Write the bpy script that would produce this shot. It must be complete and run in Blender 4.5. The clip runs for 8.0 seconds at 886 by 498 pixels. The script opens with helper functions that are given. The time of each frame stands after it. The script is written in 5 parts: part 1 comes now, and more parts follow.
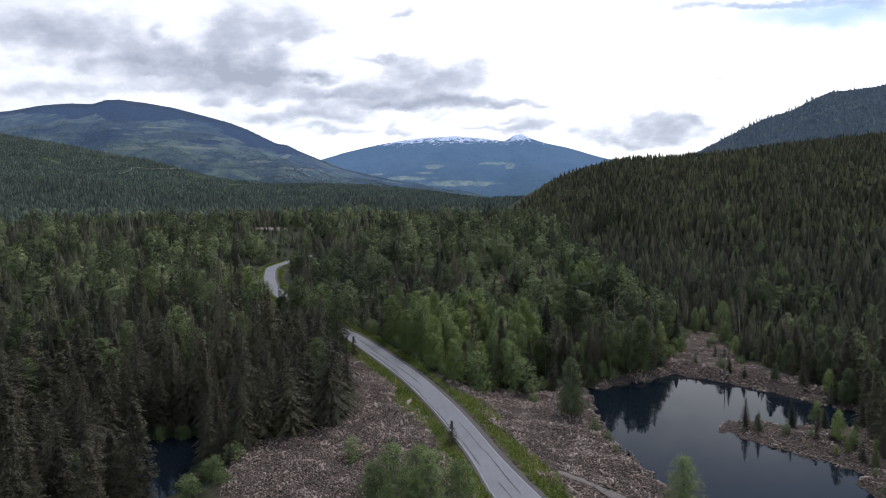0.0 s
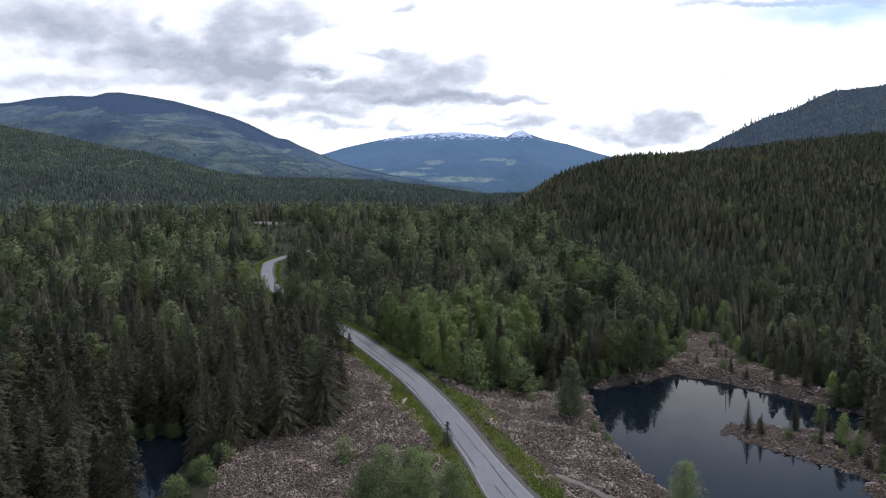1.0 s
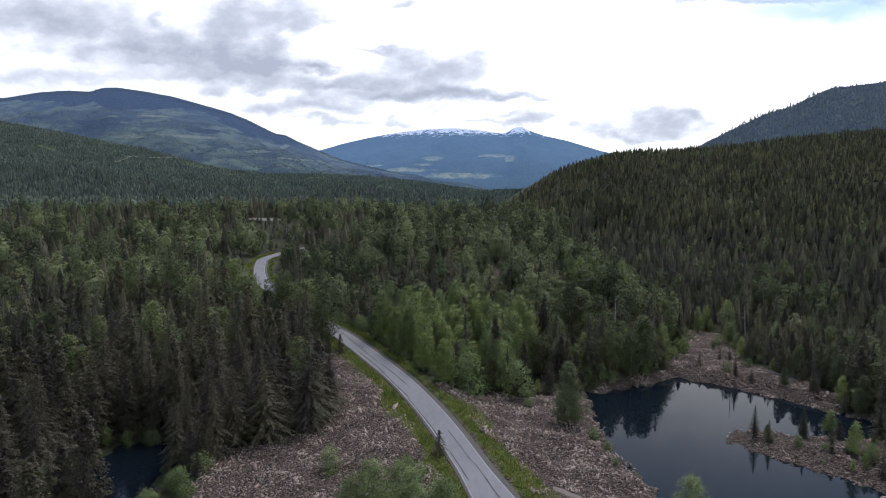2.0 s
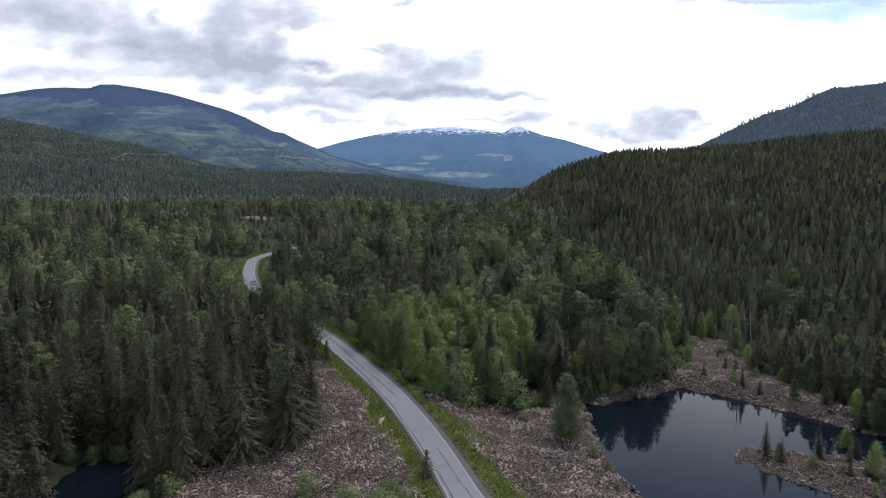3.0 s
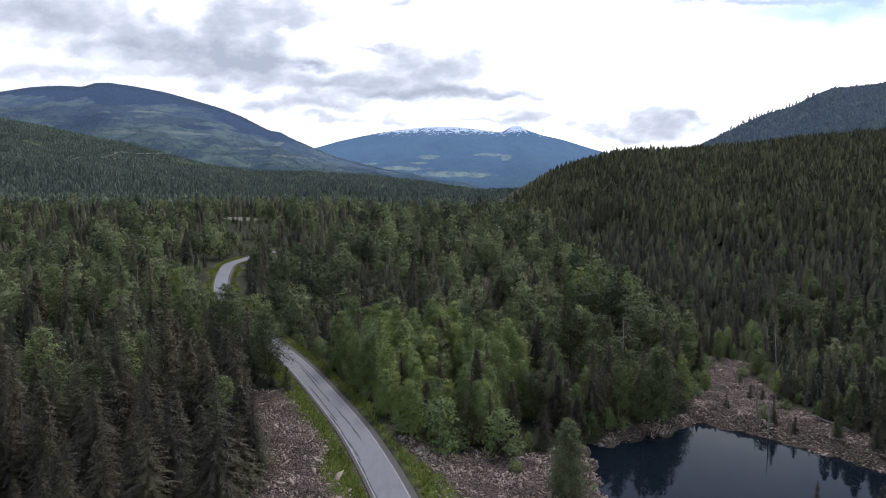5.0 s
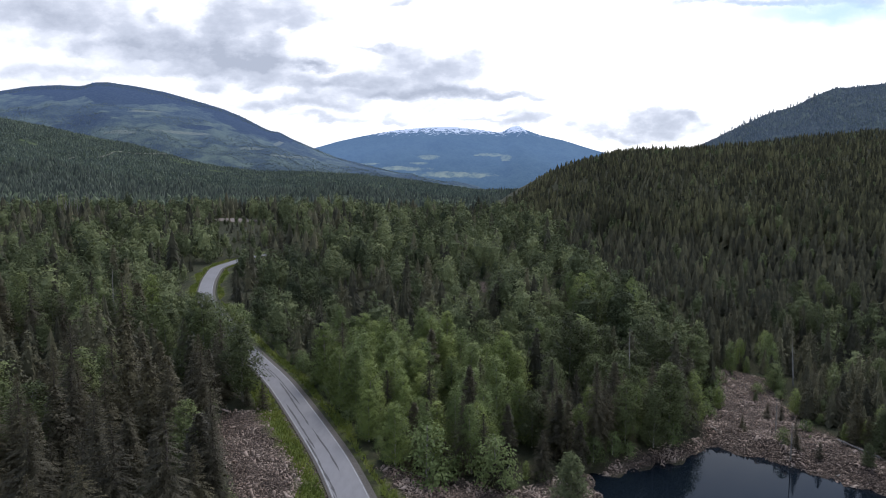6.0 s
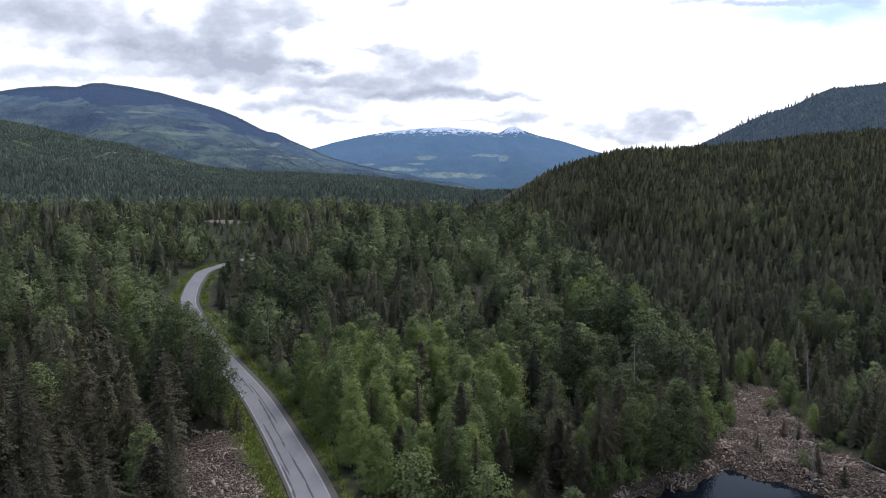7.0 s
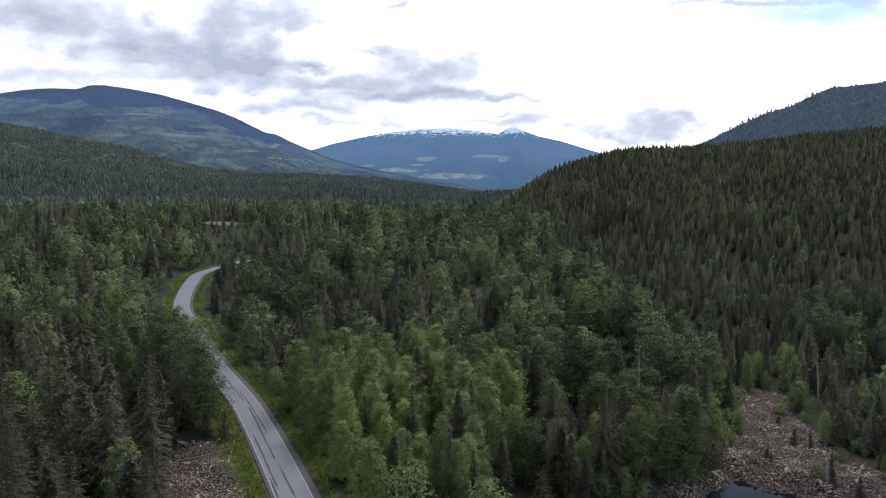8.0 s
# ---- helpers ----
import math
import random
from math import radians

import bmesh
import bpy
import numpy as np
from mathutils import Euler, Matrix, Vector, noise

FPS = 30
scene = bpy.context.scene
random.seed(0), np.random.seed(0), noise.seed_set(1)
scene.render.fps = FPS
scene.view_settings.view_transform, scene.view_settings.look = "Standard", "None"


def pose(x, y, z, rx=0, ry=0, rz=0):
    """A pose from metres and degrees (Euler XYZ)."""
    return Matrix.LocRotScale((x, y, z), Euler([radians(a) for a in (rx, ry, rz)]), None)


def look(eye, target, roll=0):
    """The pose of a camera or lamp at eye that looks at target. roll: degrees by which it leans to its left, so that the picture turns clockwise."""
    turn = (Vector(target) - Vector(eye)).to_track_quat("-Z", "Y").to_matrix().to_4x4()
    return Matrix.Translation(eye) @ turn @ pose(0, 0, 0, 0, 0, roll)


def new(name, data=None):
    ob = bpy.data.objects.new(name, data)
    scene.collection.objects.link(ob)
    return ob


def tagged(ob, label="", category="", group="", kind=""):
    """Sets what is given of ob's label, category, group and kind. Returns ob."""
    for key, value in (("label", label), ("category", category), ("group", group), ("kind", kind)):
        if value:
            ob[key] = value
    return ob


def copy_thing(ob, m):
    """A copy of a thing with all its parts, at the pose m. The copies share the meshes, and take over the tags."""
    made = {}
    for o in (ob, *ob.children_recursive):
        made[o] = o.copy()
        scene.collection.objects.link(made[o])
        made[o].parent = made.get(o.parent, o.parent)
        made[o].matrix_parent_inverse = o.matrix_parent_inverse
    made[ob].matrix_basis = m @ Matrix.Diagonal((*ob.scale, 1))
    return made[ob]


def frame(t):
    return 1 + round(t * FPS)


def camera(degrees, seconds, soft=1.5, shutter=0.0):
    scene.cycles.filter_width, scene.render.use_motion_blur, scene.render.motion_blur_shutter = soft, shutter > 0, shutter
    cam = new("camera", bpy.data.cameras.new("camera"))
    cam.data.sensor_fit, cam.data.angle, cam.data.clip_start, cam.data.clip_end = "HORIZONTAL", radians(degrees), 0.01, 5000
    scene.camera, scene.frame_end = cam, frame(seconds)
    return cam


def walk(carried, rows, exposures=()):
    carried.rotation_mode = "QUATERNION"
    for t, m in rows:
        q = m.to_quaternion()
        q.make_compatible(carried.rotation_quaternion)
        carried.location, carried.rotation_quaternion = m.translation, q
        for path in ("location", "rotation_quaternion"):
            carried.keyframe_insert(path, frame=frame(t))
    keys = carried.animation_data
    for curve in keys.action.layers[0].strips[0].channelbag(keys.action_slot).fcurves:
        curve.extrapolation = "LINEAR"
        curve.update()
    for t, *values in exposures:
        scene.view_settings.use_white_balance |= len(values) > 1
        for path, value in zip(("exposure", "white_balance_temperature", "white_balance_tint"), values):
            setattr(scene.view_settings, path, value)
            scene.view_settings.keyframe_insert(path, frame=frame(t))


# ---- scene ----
cam = camera(70.0, 8.0, 0.9)

PATH = [
    (0, (-4.797, -24.929, 40.11), (-4.811, -22.936, 39.95), -1.0),
    (0.5, (-4.638, -23.966, 40.056), (-4.654, -21.973, 39.888), -0.7),
    (1, (-4.391, -22.47, 39.968), (-4.405, -20.477, 39.795), -0.5),
    (1.5, (-3.984, -20.238, 39.917), (-3.995, -18.246, 39.738), -0.4),
    (2.8, (-2.529, -11.981, 39.985), (-2.534, -9.99, 39.796), -0.3),
    (3, (-2.265, -10.455, 39.988), (-2.269, -8.464, 39.8), -0.1),
    (3.5, (-1.527, -6.02, 39.978), (-1.529, -4.028, 39.791), -0.0),
    (4, (-0.722, -1.242, 39.989), (-0.721, 0.749, 39.802), 0.0),
    (4.5, (0.103, 3.604, 40.055), (0.105, 5.595, 39.866), 0.1),
    (4.7, (0.434, 5.552, 40.073), (0.436, 7.543, 39.884), 0.0),
    (5.8, (2.177, 16.062, 40.372), (2.181, 18.054, 40.184), 0.1),
    (6, (2.48, 17.961, 40.388), (2.483, 19.952, 40.2), 0.1),
    (6.5, (3.2, 22.581, 40.391), (3.204, 24.573, 40.204), 0.1),
    (7, (3.741, 26.173, 40.37), (3.751, 28.164, 40.184), -0.0),
    (7.5, (4.08, 28.367, 40.287), (4.092, 30.358, 40.102), -0.2),
    (8, (4.347, 29.995, 40.202), (4.356, 31.986, 40.019), -0.2),
]
walk(cam, [(t, look(eye, target, roll)) for t, eye, target, roll in PATH], [(0.0, 0.47, 6300, 10), (3.0, 0.60, 6300, 10), (8.0, 0.62, 6300, 10)])

# ---- light: a bright, broken overcast, the sun veiled ahead and to the right ----
SUN_TURN, SUN_HEIGHT = 24.0, 58.0


def link(nt, a, b):
    nt.links.new(a, b)


def node(nt, kind, **values):
    n = nt.nodes.new(kind)
    for key, value in values.items():
        n.inputs[key.replace("_", " ")].default_value = value
    return n


def maths(nt, op, a, b=None, c=None, clamp=False):
    n = nt.nodes.new("ShaderNodeMath")
    n.operation, n.use_clamp = op, clamp
    for i, v in enumerate((a, b, c)):
        if v is None:
            continue
        if isinstance(v, (int, float)):
            n.inputs[i].default_value = v
        else:
            link(nt, v, n.inputs[i])
    return n.outputs[0]


def ramp(nt, fac, stops, smooth=False):
    n = nt.nodes.new("ShaderNodeValToRGB")
    n.color_ramp.interpolation = "EASE" if smooth else "LINEAR"
    els = n.color_ramp.elements
    while len(els) < len(stops):
        els.new(0.5)
    for e, (p, c) in zip(els, stops):
        e.position, e.color = p, (*c, 1) if len(c) == 3 else c
    link(nt, fac, n.inputs[0])
    return n.outputs[0]


def grey(v):
    return (v, v, v)


# banks of cloud: sideways and upward slope of their middle, half width, half height, depth of grey
CLOUDS_WEST = [
    (-0.619, 0.268, 0.085, 0.0232, 0.85), (-0.533, 0.249, 0.063, 0.0125, 0.50), (-0.517, 0.225, 0.027, 0.0080, 0.50), (-0.630, 0.226, 0.040, 0.0089, 0.20), (-0.557, 0.215, 0.016, 0.0063, 0.40), (-0.659, 0.177, 0.054, 0.0107, 0.32),
    (-0.554, 0.181, 0.054, 0.0098, 0.30), (-0.439, 0.217, 0.071, 0.0196, 0.75), (-0.447, 0.198, 0.025, 0.0045, 0.50), (-0.434, 0.237, 0.027, 0.0089, 0.45), (-0.487, 0.222, 0.022, 0.0125, 0.45), (-0.437, 0.257, 0.009, 0.0125, 0.35),
    (-0.358, 0.158, 0.020, 0.0063, 0.45), (-0.288, 0.160, 0.018, 0.0054, 0.50),
]
CLOUDS_MID = [
    (-0.348, 0.201, 0.076, 0.0214, 0.90), (-0.334, 0.237, 0.030, 0.0268, 0.70), (-0.333, 0.274, 0.030, 0.0196, 0.50), (-0.362, 0.177, 0.071, 0.0071, 0.55), (-0.300, 0.194, 0.054, 0.0161, 0.85), (-0.272, 0.226, 0.013, 0.0196, 0.45),
    (-0.255, 0.266, 0.049, 0.0214, 0.60), (-0.234, 0.245, 0.021, 0.0063, 0.50), (-0.186, 0.257, 0.029, 0.0080, 0.32), (-0.248, 0.187, 0.055, 0.0080, 0.70), (-0.196, 0.186, 0.027, 0.0036, 0.70), (-0.231, 0.170, 0.089, 0.0071, 0.55),
    (-0.207, 0.153, 0.013, 0.0080, 0.55), (-0.249, 0.133, 0.059, 0.0107, 0.70), (-0.170, 0.133, 0.045, 0.0089, 0.50), (-0.184, 0.112, 0.045, 0.0054, 0.50), (-0.127, 0.108, 0.027, 0.0036, 0.30),
]
CLOUDS_CENTRE = [
    (-0.152, 0.164, 0.071, 0.0071, 0.75), (-0.074, 0.149, 0.080, 0.0080, 0.95), (0.014, 0.145, 0.071, 0.0080, 0.95), (0.093, 0.146, 0.038, 0.0045, 0.75), (-0.063, 0.177, 0.055, 0.0196, 0.60), (-0.073, 0.208, 0.032, 0.0116, 0.42),
    (0.005, 0.181, 0.046, 0.0196, 0.55), (0.051, 0.192, 0.021, 0.0143, 0.35), (-0.108, 0.215, 0.045, 0.0036, 0.35), (-0.008, 0.131, 0.038, 0.0045, 0.30), (-0.061, 0.104, 0.029, 0.0036, 0.42), (-0.078, 0.115, 0.008, 0.0098, 0.30),
    (0.058, 0.112, 0.032, 0.0036, 0.40), (0.107, 0.108, 0.018, 0.0054, 0.60), (0.142, 0.111, 0.023, 0.0089, 0.55), (0.104, 0.121, 0.018, 0.0027, 0.35), (-0.064, 0.282, 0.023, 0.0071, 0.50),
]
CLOUDS_EAST = [
    (0.203, 0.100, 0.011, 0.0089, 0.30), (0.323, 0.095, 0.070, 0.0161, 0.75), (0.357, 0.109, 0.029, 0.0134, 0.55), (0.382, 0.115, 0.018, 0.0080, 0.55), (0.288, 0.083, 0.046, 0.0071, 0.50), (0.243, 0.088, 0.027, 0.0080, 0.30),
    (0.313, 0.119, 0.021, 0.0071, 0.45), (0.423, 0.105, 0.014, 0.0063, 0.25), (0.427, 0.177, 0.014, 0.0027, 0.30), (0.628, 0.169, 0.018, 0.0054, 0.35), (0.258, 0.145, 0.020, 0.0054, 0.20), (0.533, 0.287, 0.170, 0.0054, 0.75),
    (0.655, 0.279, 0.027, 0.0080, 0.50),
]

world = bpy.data.worlds.new("sky")
scene.world = world
world.use_nodes = True
nt = world.node_tree
nt.nodes.clear()
direction = nt.nodes.new("ShaderNodeTexCoord").outputs["Generated"]
split = nt.nodes.new("ShaderNodeSeparateXYZ")
link(nt, direction, split.inputs[0])
ahead = maths(nt, "MAXIMUM", maths(nt, "ABSOLUTE", split.outputs[1]), 0.12)
u0 = maths(nt, "DIVIDE", split.outputs[0], ahead)
v0 = maths(nt, "DIVIDE", split.outputs[2], ahead)
flat = nt.nodes.new("ShaderNodeCombineXYZ")
link(nt, maths(nt, "MULTIPLY", u0, 1.0), flat.inputs[0])
link(nt, maths(nt, "MULTIPLY", v0, 1.7), flat.inputs[1])
warp = node(nt, "ShaderNodeTexNoise", Scale=15.0, Detail=7.0, Roughness=0.55)
link(nt, flat.outputs[0], warp.inputs["Vector"])
wsplit = nt.nodes.new("ShaderNodeSeparateColor")
link(nt, warp.outputs["Color"], wsplit.inputs[0])
u = maths(nt, "MULTIPLY_ADD", maths(nt, "SUBTRACT", wsplit.outputs[0], 0.5), 0.085, u0)
v = maths(nt, "MULTIPLY_ADD", maths(nt, "SUBTRACT", wsplit.outputs[1], 0.5), 0.048, v0)
total = None
for cu, cv, ru, rv, depth in CLOUDS_WEST + CLOUDS_MID + CLOUDS_CENTRE + CLOUDS_EAST:
    du = maths(nt, "MULTIPLY", maths(nt, "SUBTRACT", u, cu), 1 / ru)
    dv = maths(nt, "MULTIPLY", maths(nt, "SUBTRACT", v, cv), 1 / rv)
    # flatter below than above
    dv = maths(nt, "MAXIMUM", dv, maths(nt, "MULTIPLY", dv, -1.35))
    rr = maths(nt, "MULTIPLY_ADD", du, du, maths(nt, "MULTIPLY", dv, dv))
    blob = maths(nt, "MULTIPLY", maths(nt, "EXPONENT", maths(nt, "MULTIPLY", rr, -0.75)), 0.72 * depth)
    total = blob if total is None else maths(nt, "ADD", total, blob)
wisps = node(nt, "ShaderNodeTexNoise", Scale=5.0, Detail=8.0, Roughness=0.6)
link(nt, flat.outputs[0], wisps.inputs["Vector"])
fine = node(nt, "ShaderNodeTexNoise", Scale=24.0, Detail=7.0, Roughness=0.58)
link(nt, flat.outputs[0], fine.inputs["Vector"])
soft = maths(nt, "MULTIPLY", maths(nt, "SUBTRACT", wisps.outputs[0], 0.50), 0.55)
veil = maths(nt, "MULTIPLY_ADD", maths(nt, "SUBTRACT", fine.outputs[0], 0.5), 0.35, soft)
side = maths(nt, "MULTIPLY_ADD", maths(nt, "MINIMUM", maths(nt, "MAXIMUM", u0, -1.0), 1.0), -0.17, 0.0)
# thicker cloud overhead
overhead = maths(nt, "MULTIPLY", maths(nt, "SUBTRACT", v0, 0.30, clamp=True), 1.5)
overhead = maths(nt, "MINIMUM", overhead, 0.38)
billow = maths(nt, "MULTIPLY_ADD", maths(nt, "SUBTRACT", fine.outputs[0], 0.5), 2.2, 0.95)
density = maths(nt, "ADD", maths(nt, "ADD", maths(nt, "MULTIPLY", total, billow), maths(nt, "MULTIPLY", veil, 0.62)), maths(nt, "ADD", side, overhead), clamp=True)
cloud_colour = ramp(nt, density, [(0.0, (0.94, 0.94, 0.96)), (0.10, (0.75, 0.76, 0.80)), (0.25, (0.560, 0.58, 0.650)), (0.46, (0.440, 0.465, 0.540)), (0.95, (0.320, 0.345, 0.415))])
nishita = nt.nodes.new("ShaderNodeTexSky")
nishita.sky_type, nishita.sun_disc = "NISHITA", False
nishita.dust_density, nishita.ozone_density = 0.5, 3.0
nishita.sun_elevation, nishita.sun_rotation = radians(SUN_HEIGHT), radians(SUN_TURN)
clear = node(nt, "ShaderNodeBackground", Strength=0.10)
link(nt, nishita.outputs[0], clear.inputs["Color"])
overcast = node(nt, "ShaderNodeBackground", Strength=1.0)
link(nt, cloud_colour, overcast.inputs["Color"])
# a thin place in the cloud where some blue shows
gap_u = maths(nt, "MULTIPLY", maths(nt, "SUBTRACT", u, 0.60), 6.0)
gap_v = maths(nt, "MULTIPLY", maths(nt, "SUBTRACT", v, 0.272), 45.0)
gap = maths(nt, "EXPONENT", maths(nt, "MULTIPLY", maths(nt, "MULTIPLY_ADD", gap_u, gap_u, maths(nt, "MULTIPLY", gap_v, gap_v)), -1.0))
# the cloud breaks up overhead
broken = maths(nt, "MINIMUM", maths(nt, "MULTIPLY", maths(nt, "SUBTRACT", v0, 0.30, clamp=True), 2.6), 0.58)
cover = maths(nt, "SUBTRACT", maths(nt, "SUBTRACT", 0.97, broken), maths(nt, "MULTIPLY", gap, 0.8), clamp=True)
blend = nt.nodes.new("ShaderNodeMixShader")
link(nt, cover, blend.inputs[0])
link(nt, clear.outputs[0], blend.inputs[1])
link(nt, overcast.outputs[0], blend.inputs[2])
link(nt, blend.outputs[0], nt.nodes.new("ShaderNodeOutputWorld").inputs[0])

sun = new("sun", bpy.data.lights.new("sun", "SUN"))
sun.data.energy, sun.data.angle, sun.data.color = 1.5, radians(28), (1.0, 0.955, 0.93)
a, b = radians(SUN_TURN), radians(SUN_HEIGHT)
sun.matrix_world = look((0, 0, 300), (-300 * math.sin(a) * math.cos(b), -300 * math.cos(a) * math.cos(b), 300 - 300 * math.sin(b)))


# ---- materials ----
def material(name):
    m = bpy.data.materials.new(name)
    m.use_nodes = True
    nt = m.node_tree
    return m, nt, nt.nodes["Principled BSDF"]


def noise_at(nt, scale, detail=4.0, rough=0.55, stretch=None, source="Object"):
    tc = nt.nodes.new("ShaderNodeTexCoord")
    out = tc.outputs[source]
    if stretch:
        mp = nt.nodes.new("ShaderNodeMapping")
        mp.inputs["Scale"].default_value = stretch
        link(nt, out, mp.inputs[0])
        out = mp.outputs[0]
    n = node(nt, "ShaderNodeTexNoise", Scale=scale, Detail=detail, Roughness=rough)
    link(nt, out, n.inputs["Vector"])
    return n.outputs[0]


def world_noise(nt, scale, detail=4.0, rough=0.55, stretch=None):
    out = nt.nodes.new("ShaderNodeNewGeometry").outputs["Position"]
    if stretch:
        mp = nt.nodes.new("ShaderNodeMapping")
        mp.inputs["Scale"].default_value = stretch
        link(nt, out, mp.inputs[0])
        out = mp.outputs[0]
    n = node(nt, "ShaderNodeTexNoise", Scale=scale, Detail=detail, Roughness=rough)
    link(nt, out, n.inputs["Vector"])
    return n.outputs[0]


def mixed(nt, fac, a, b, mode="MIX"):
    n = nt.nodes.new("ShaderNodeMix")
    n.data_type, n.blend_type = "RGBA", mode
    for sock, v in ((n.inputs[0], fac), (n.inputs[6], a), (n.inputs[7], b)):
        if isinstance(v, (int, float)):
            sock.default_value = v
        elif isinstance(v, tuple):
            sock.default_value = (*v, 1)
        else:
            link(nt, v, sock)
    return n.outputs[2]


def bump(nt, bsdf, height, strength, distance):
    b = node(nt, "ShaderNodeBump", Strength=strength, Distance=distance)
    link(nt, height, b.inputs["Height"])
    link(nt, b.outputs[0], bsdf.inputs["Normal"])


def attribute(nt, name):
    n = nt.nodes.new("ShaderNodeAttribute")
    n.attribute_name = name
    return n.outputs["Fac"]


def foliage(name, dark, mid, light, joined, shine=0.25, through_leaf=0.12):
    """Leaves or needles: one tint a tree, a finer one a leaf."""
    m, nt, bsdf = material(name)
    geo = nt.nodes.new("ShaderNodeNewGeometry")
    if joined:
        tree = attribute(nt, "tint")
    else:
        tree = nt.nodes.new("ShaderNodeObjectInfo").outputs["Random"]
    leaf = geo.outputs["Random Per Island"]
    patch = world_noise(nt, 0.35, 3.0)
    stand = maths(nt, "MULTIPLY", maths(nt, "SUBTRACT", world_noise(nt, 0.022, 3.0), 0.5), 0.7)
    f = maths(nt, "ADD", maths(nt, "MULTIPLY_ADD", tree, 0.66, stand), maths(nt, "MULTIPLY", leaf, 0.2 if joined else 0.28))
    f = maths(nt, "ADD", f, maths(nt, "MULTIPLY", maths(nt, "SUBTRACT", patch, 0.5), 0.5), clamp=True)
    colour = ramp(nt, f, [(0.0, dark), (0.45, mid), (0.95, light)])
    link(nt, colour, bsdf.inputs["Base Color"])
    bsdf.inputs["Roughness"].default_value = 0.62
    bsdf.inputs["Specular IOR Level"].default_value = shine
    tr = nt.nodes.new("ShaderNodeBsdfTranslucent")
    link(nt, colour, tr.inputs["Color"])
    mix = nt.nodes.new("ShaderNodeMixShader")
    mix.inputs[0].default_value = through_leaf
    out = nt.nodes["Material Output"]
    link(nt, bsdf.outputs[0], mix.inputs[1])
    link(nt, tr.outputs[0], mix.inputs[2])
    link(nt, mix.outputs[0], out.inputs[0])
    return m


NEEDLE = ((0.033, 0.030, 0.018), (0.070, 0.062, 0.036), (0.122, 0.108, 0.058))
LEAF = ((0.040, 0.048, 0.021), (0.092, 0.113, 0.044), (0.186, 0.217, 0.085))
BRIGHT = ((0.096, 0.128, 0.034), (0.180, 0.228, 0.060), (0.290, 0.336, 0.098))
WOODS = ((0.038, 0.038, 0.027), (0.098, 0.095, 0.060), (0.202, 0.187, 0.108))
HILL = ((0.037, 0.037, 0.023), (0.097, 0.096, 0.053), (0.222, 0.212, 0.104))
FAR_LEAF = ((0.054, 0.068, 0.037), (0.150, 0.176, 0.084), (0.310, 0.345, 0.162))
needles = foliage("spruce_needles", *NEEDLE, False)
leaves = foliage("poplar_leaves", *LEAF, False, 0.12)
bright_leaves = foliage("young_aspen_leaves", *BRIGHT, False, through_leaf=0.2)
woods_needles = foliage("woods_needles", *WOODS, True, 0.1)
hill_needles = foliage("hill_needles", *HILL, True, 0.1)
woods_leaves = foliage("woods_leaves", *FAR_LEAF, True, 0.08)
# far and shoulder woods: distance haze put into the greens, paler and bluer
hazed_far_needles = foliage("hazed_far_needles", (0.042, 0.054, 0.046), (0.094, 0.115, 0.088), (0.178, 0.204, 0.143), True)
hazed_shoulder_needles = foliage("hazed_shoulder_needles", (0.042, 0.060, 0.054), (0.104, 0.134, 0.106), (0.205, 0.240, 0.160), True)
hazed_far_leaves = foliage("hazed_far_leaves", (0.084, 0.112, 0.074), (0.130, 0.166, 0.102), (0.194, 0.236, 0.138), True)
verge_green = foliage("verge_plants", (0.118, 0.155, 0.032), (0.190, 0.226, 0.050), (0.280, 0.288, 0.080), True, through_leaf=0.25)


def rough_crowns(mat):
    """Leafy relief and mottling for the crowns of the farther woods."""
    nt = mat.node_tree
    bsdf = nt.nodes["Principled BSDF"]
    n = world_noise(nt, 1.15, 3.0, 0.7)
    bump(nt, bsdf, n, 1.0, 1.1)
    old = bsdf.inputs["Base Color"].links[0].from_socket
    link(nt, mixed(nt, 1.0, old, ramp(nt, n, [(0.36, grey(0.75)), (0.62, grey(1.12))]), "MULTIPLY"), bsdf.inputs["Base Color"])


rough_crowns(woods_leaves)
rough_crowns(hazed_far_leaves)


def bark_material(name, dark, light, scale):
    m, nt, bsdf = material(name)
    n = noise_at(nt, scale, 5.0, 0.65, (1, 1, 0.25))
    link(nt, ramp(nt, n, [(0.3, dark), (0.7, light)]), bsdf.inputs["Base Color"])
    bsdf.inputs["Roughness"].default_value = 0.9
    bump(nt, bsdf, n, 0.6, 0.02)
    return m


bark = bark_material("grey_brown_bark", (0.045, 0.036, 0.030), (0.13, 0.11, 0.095), 6)
pale_bark = bark_material("pale_poplar_bark", (0.14, 0.135, 0.12), (0.36, 0.35, 0.32), 5)
dead_wood = bark_material("weathered_dead_wood", (0.13, 0.12, 0.11), (0.32, 0.30, 0.28), 7)


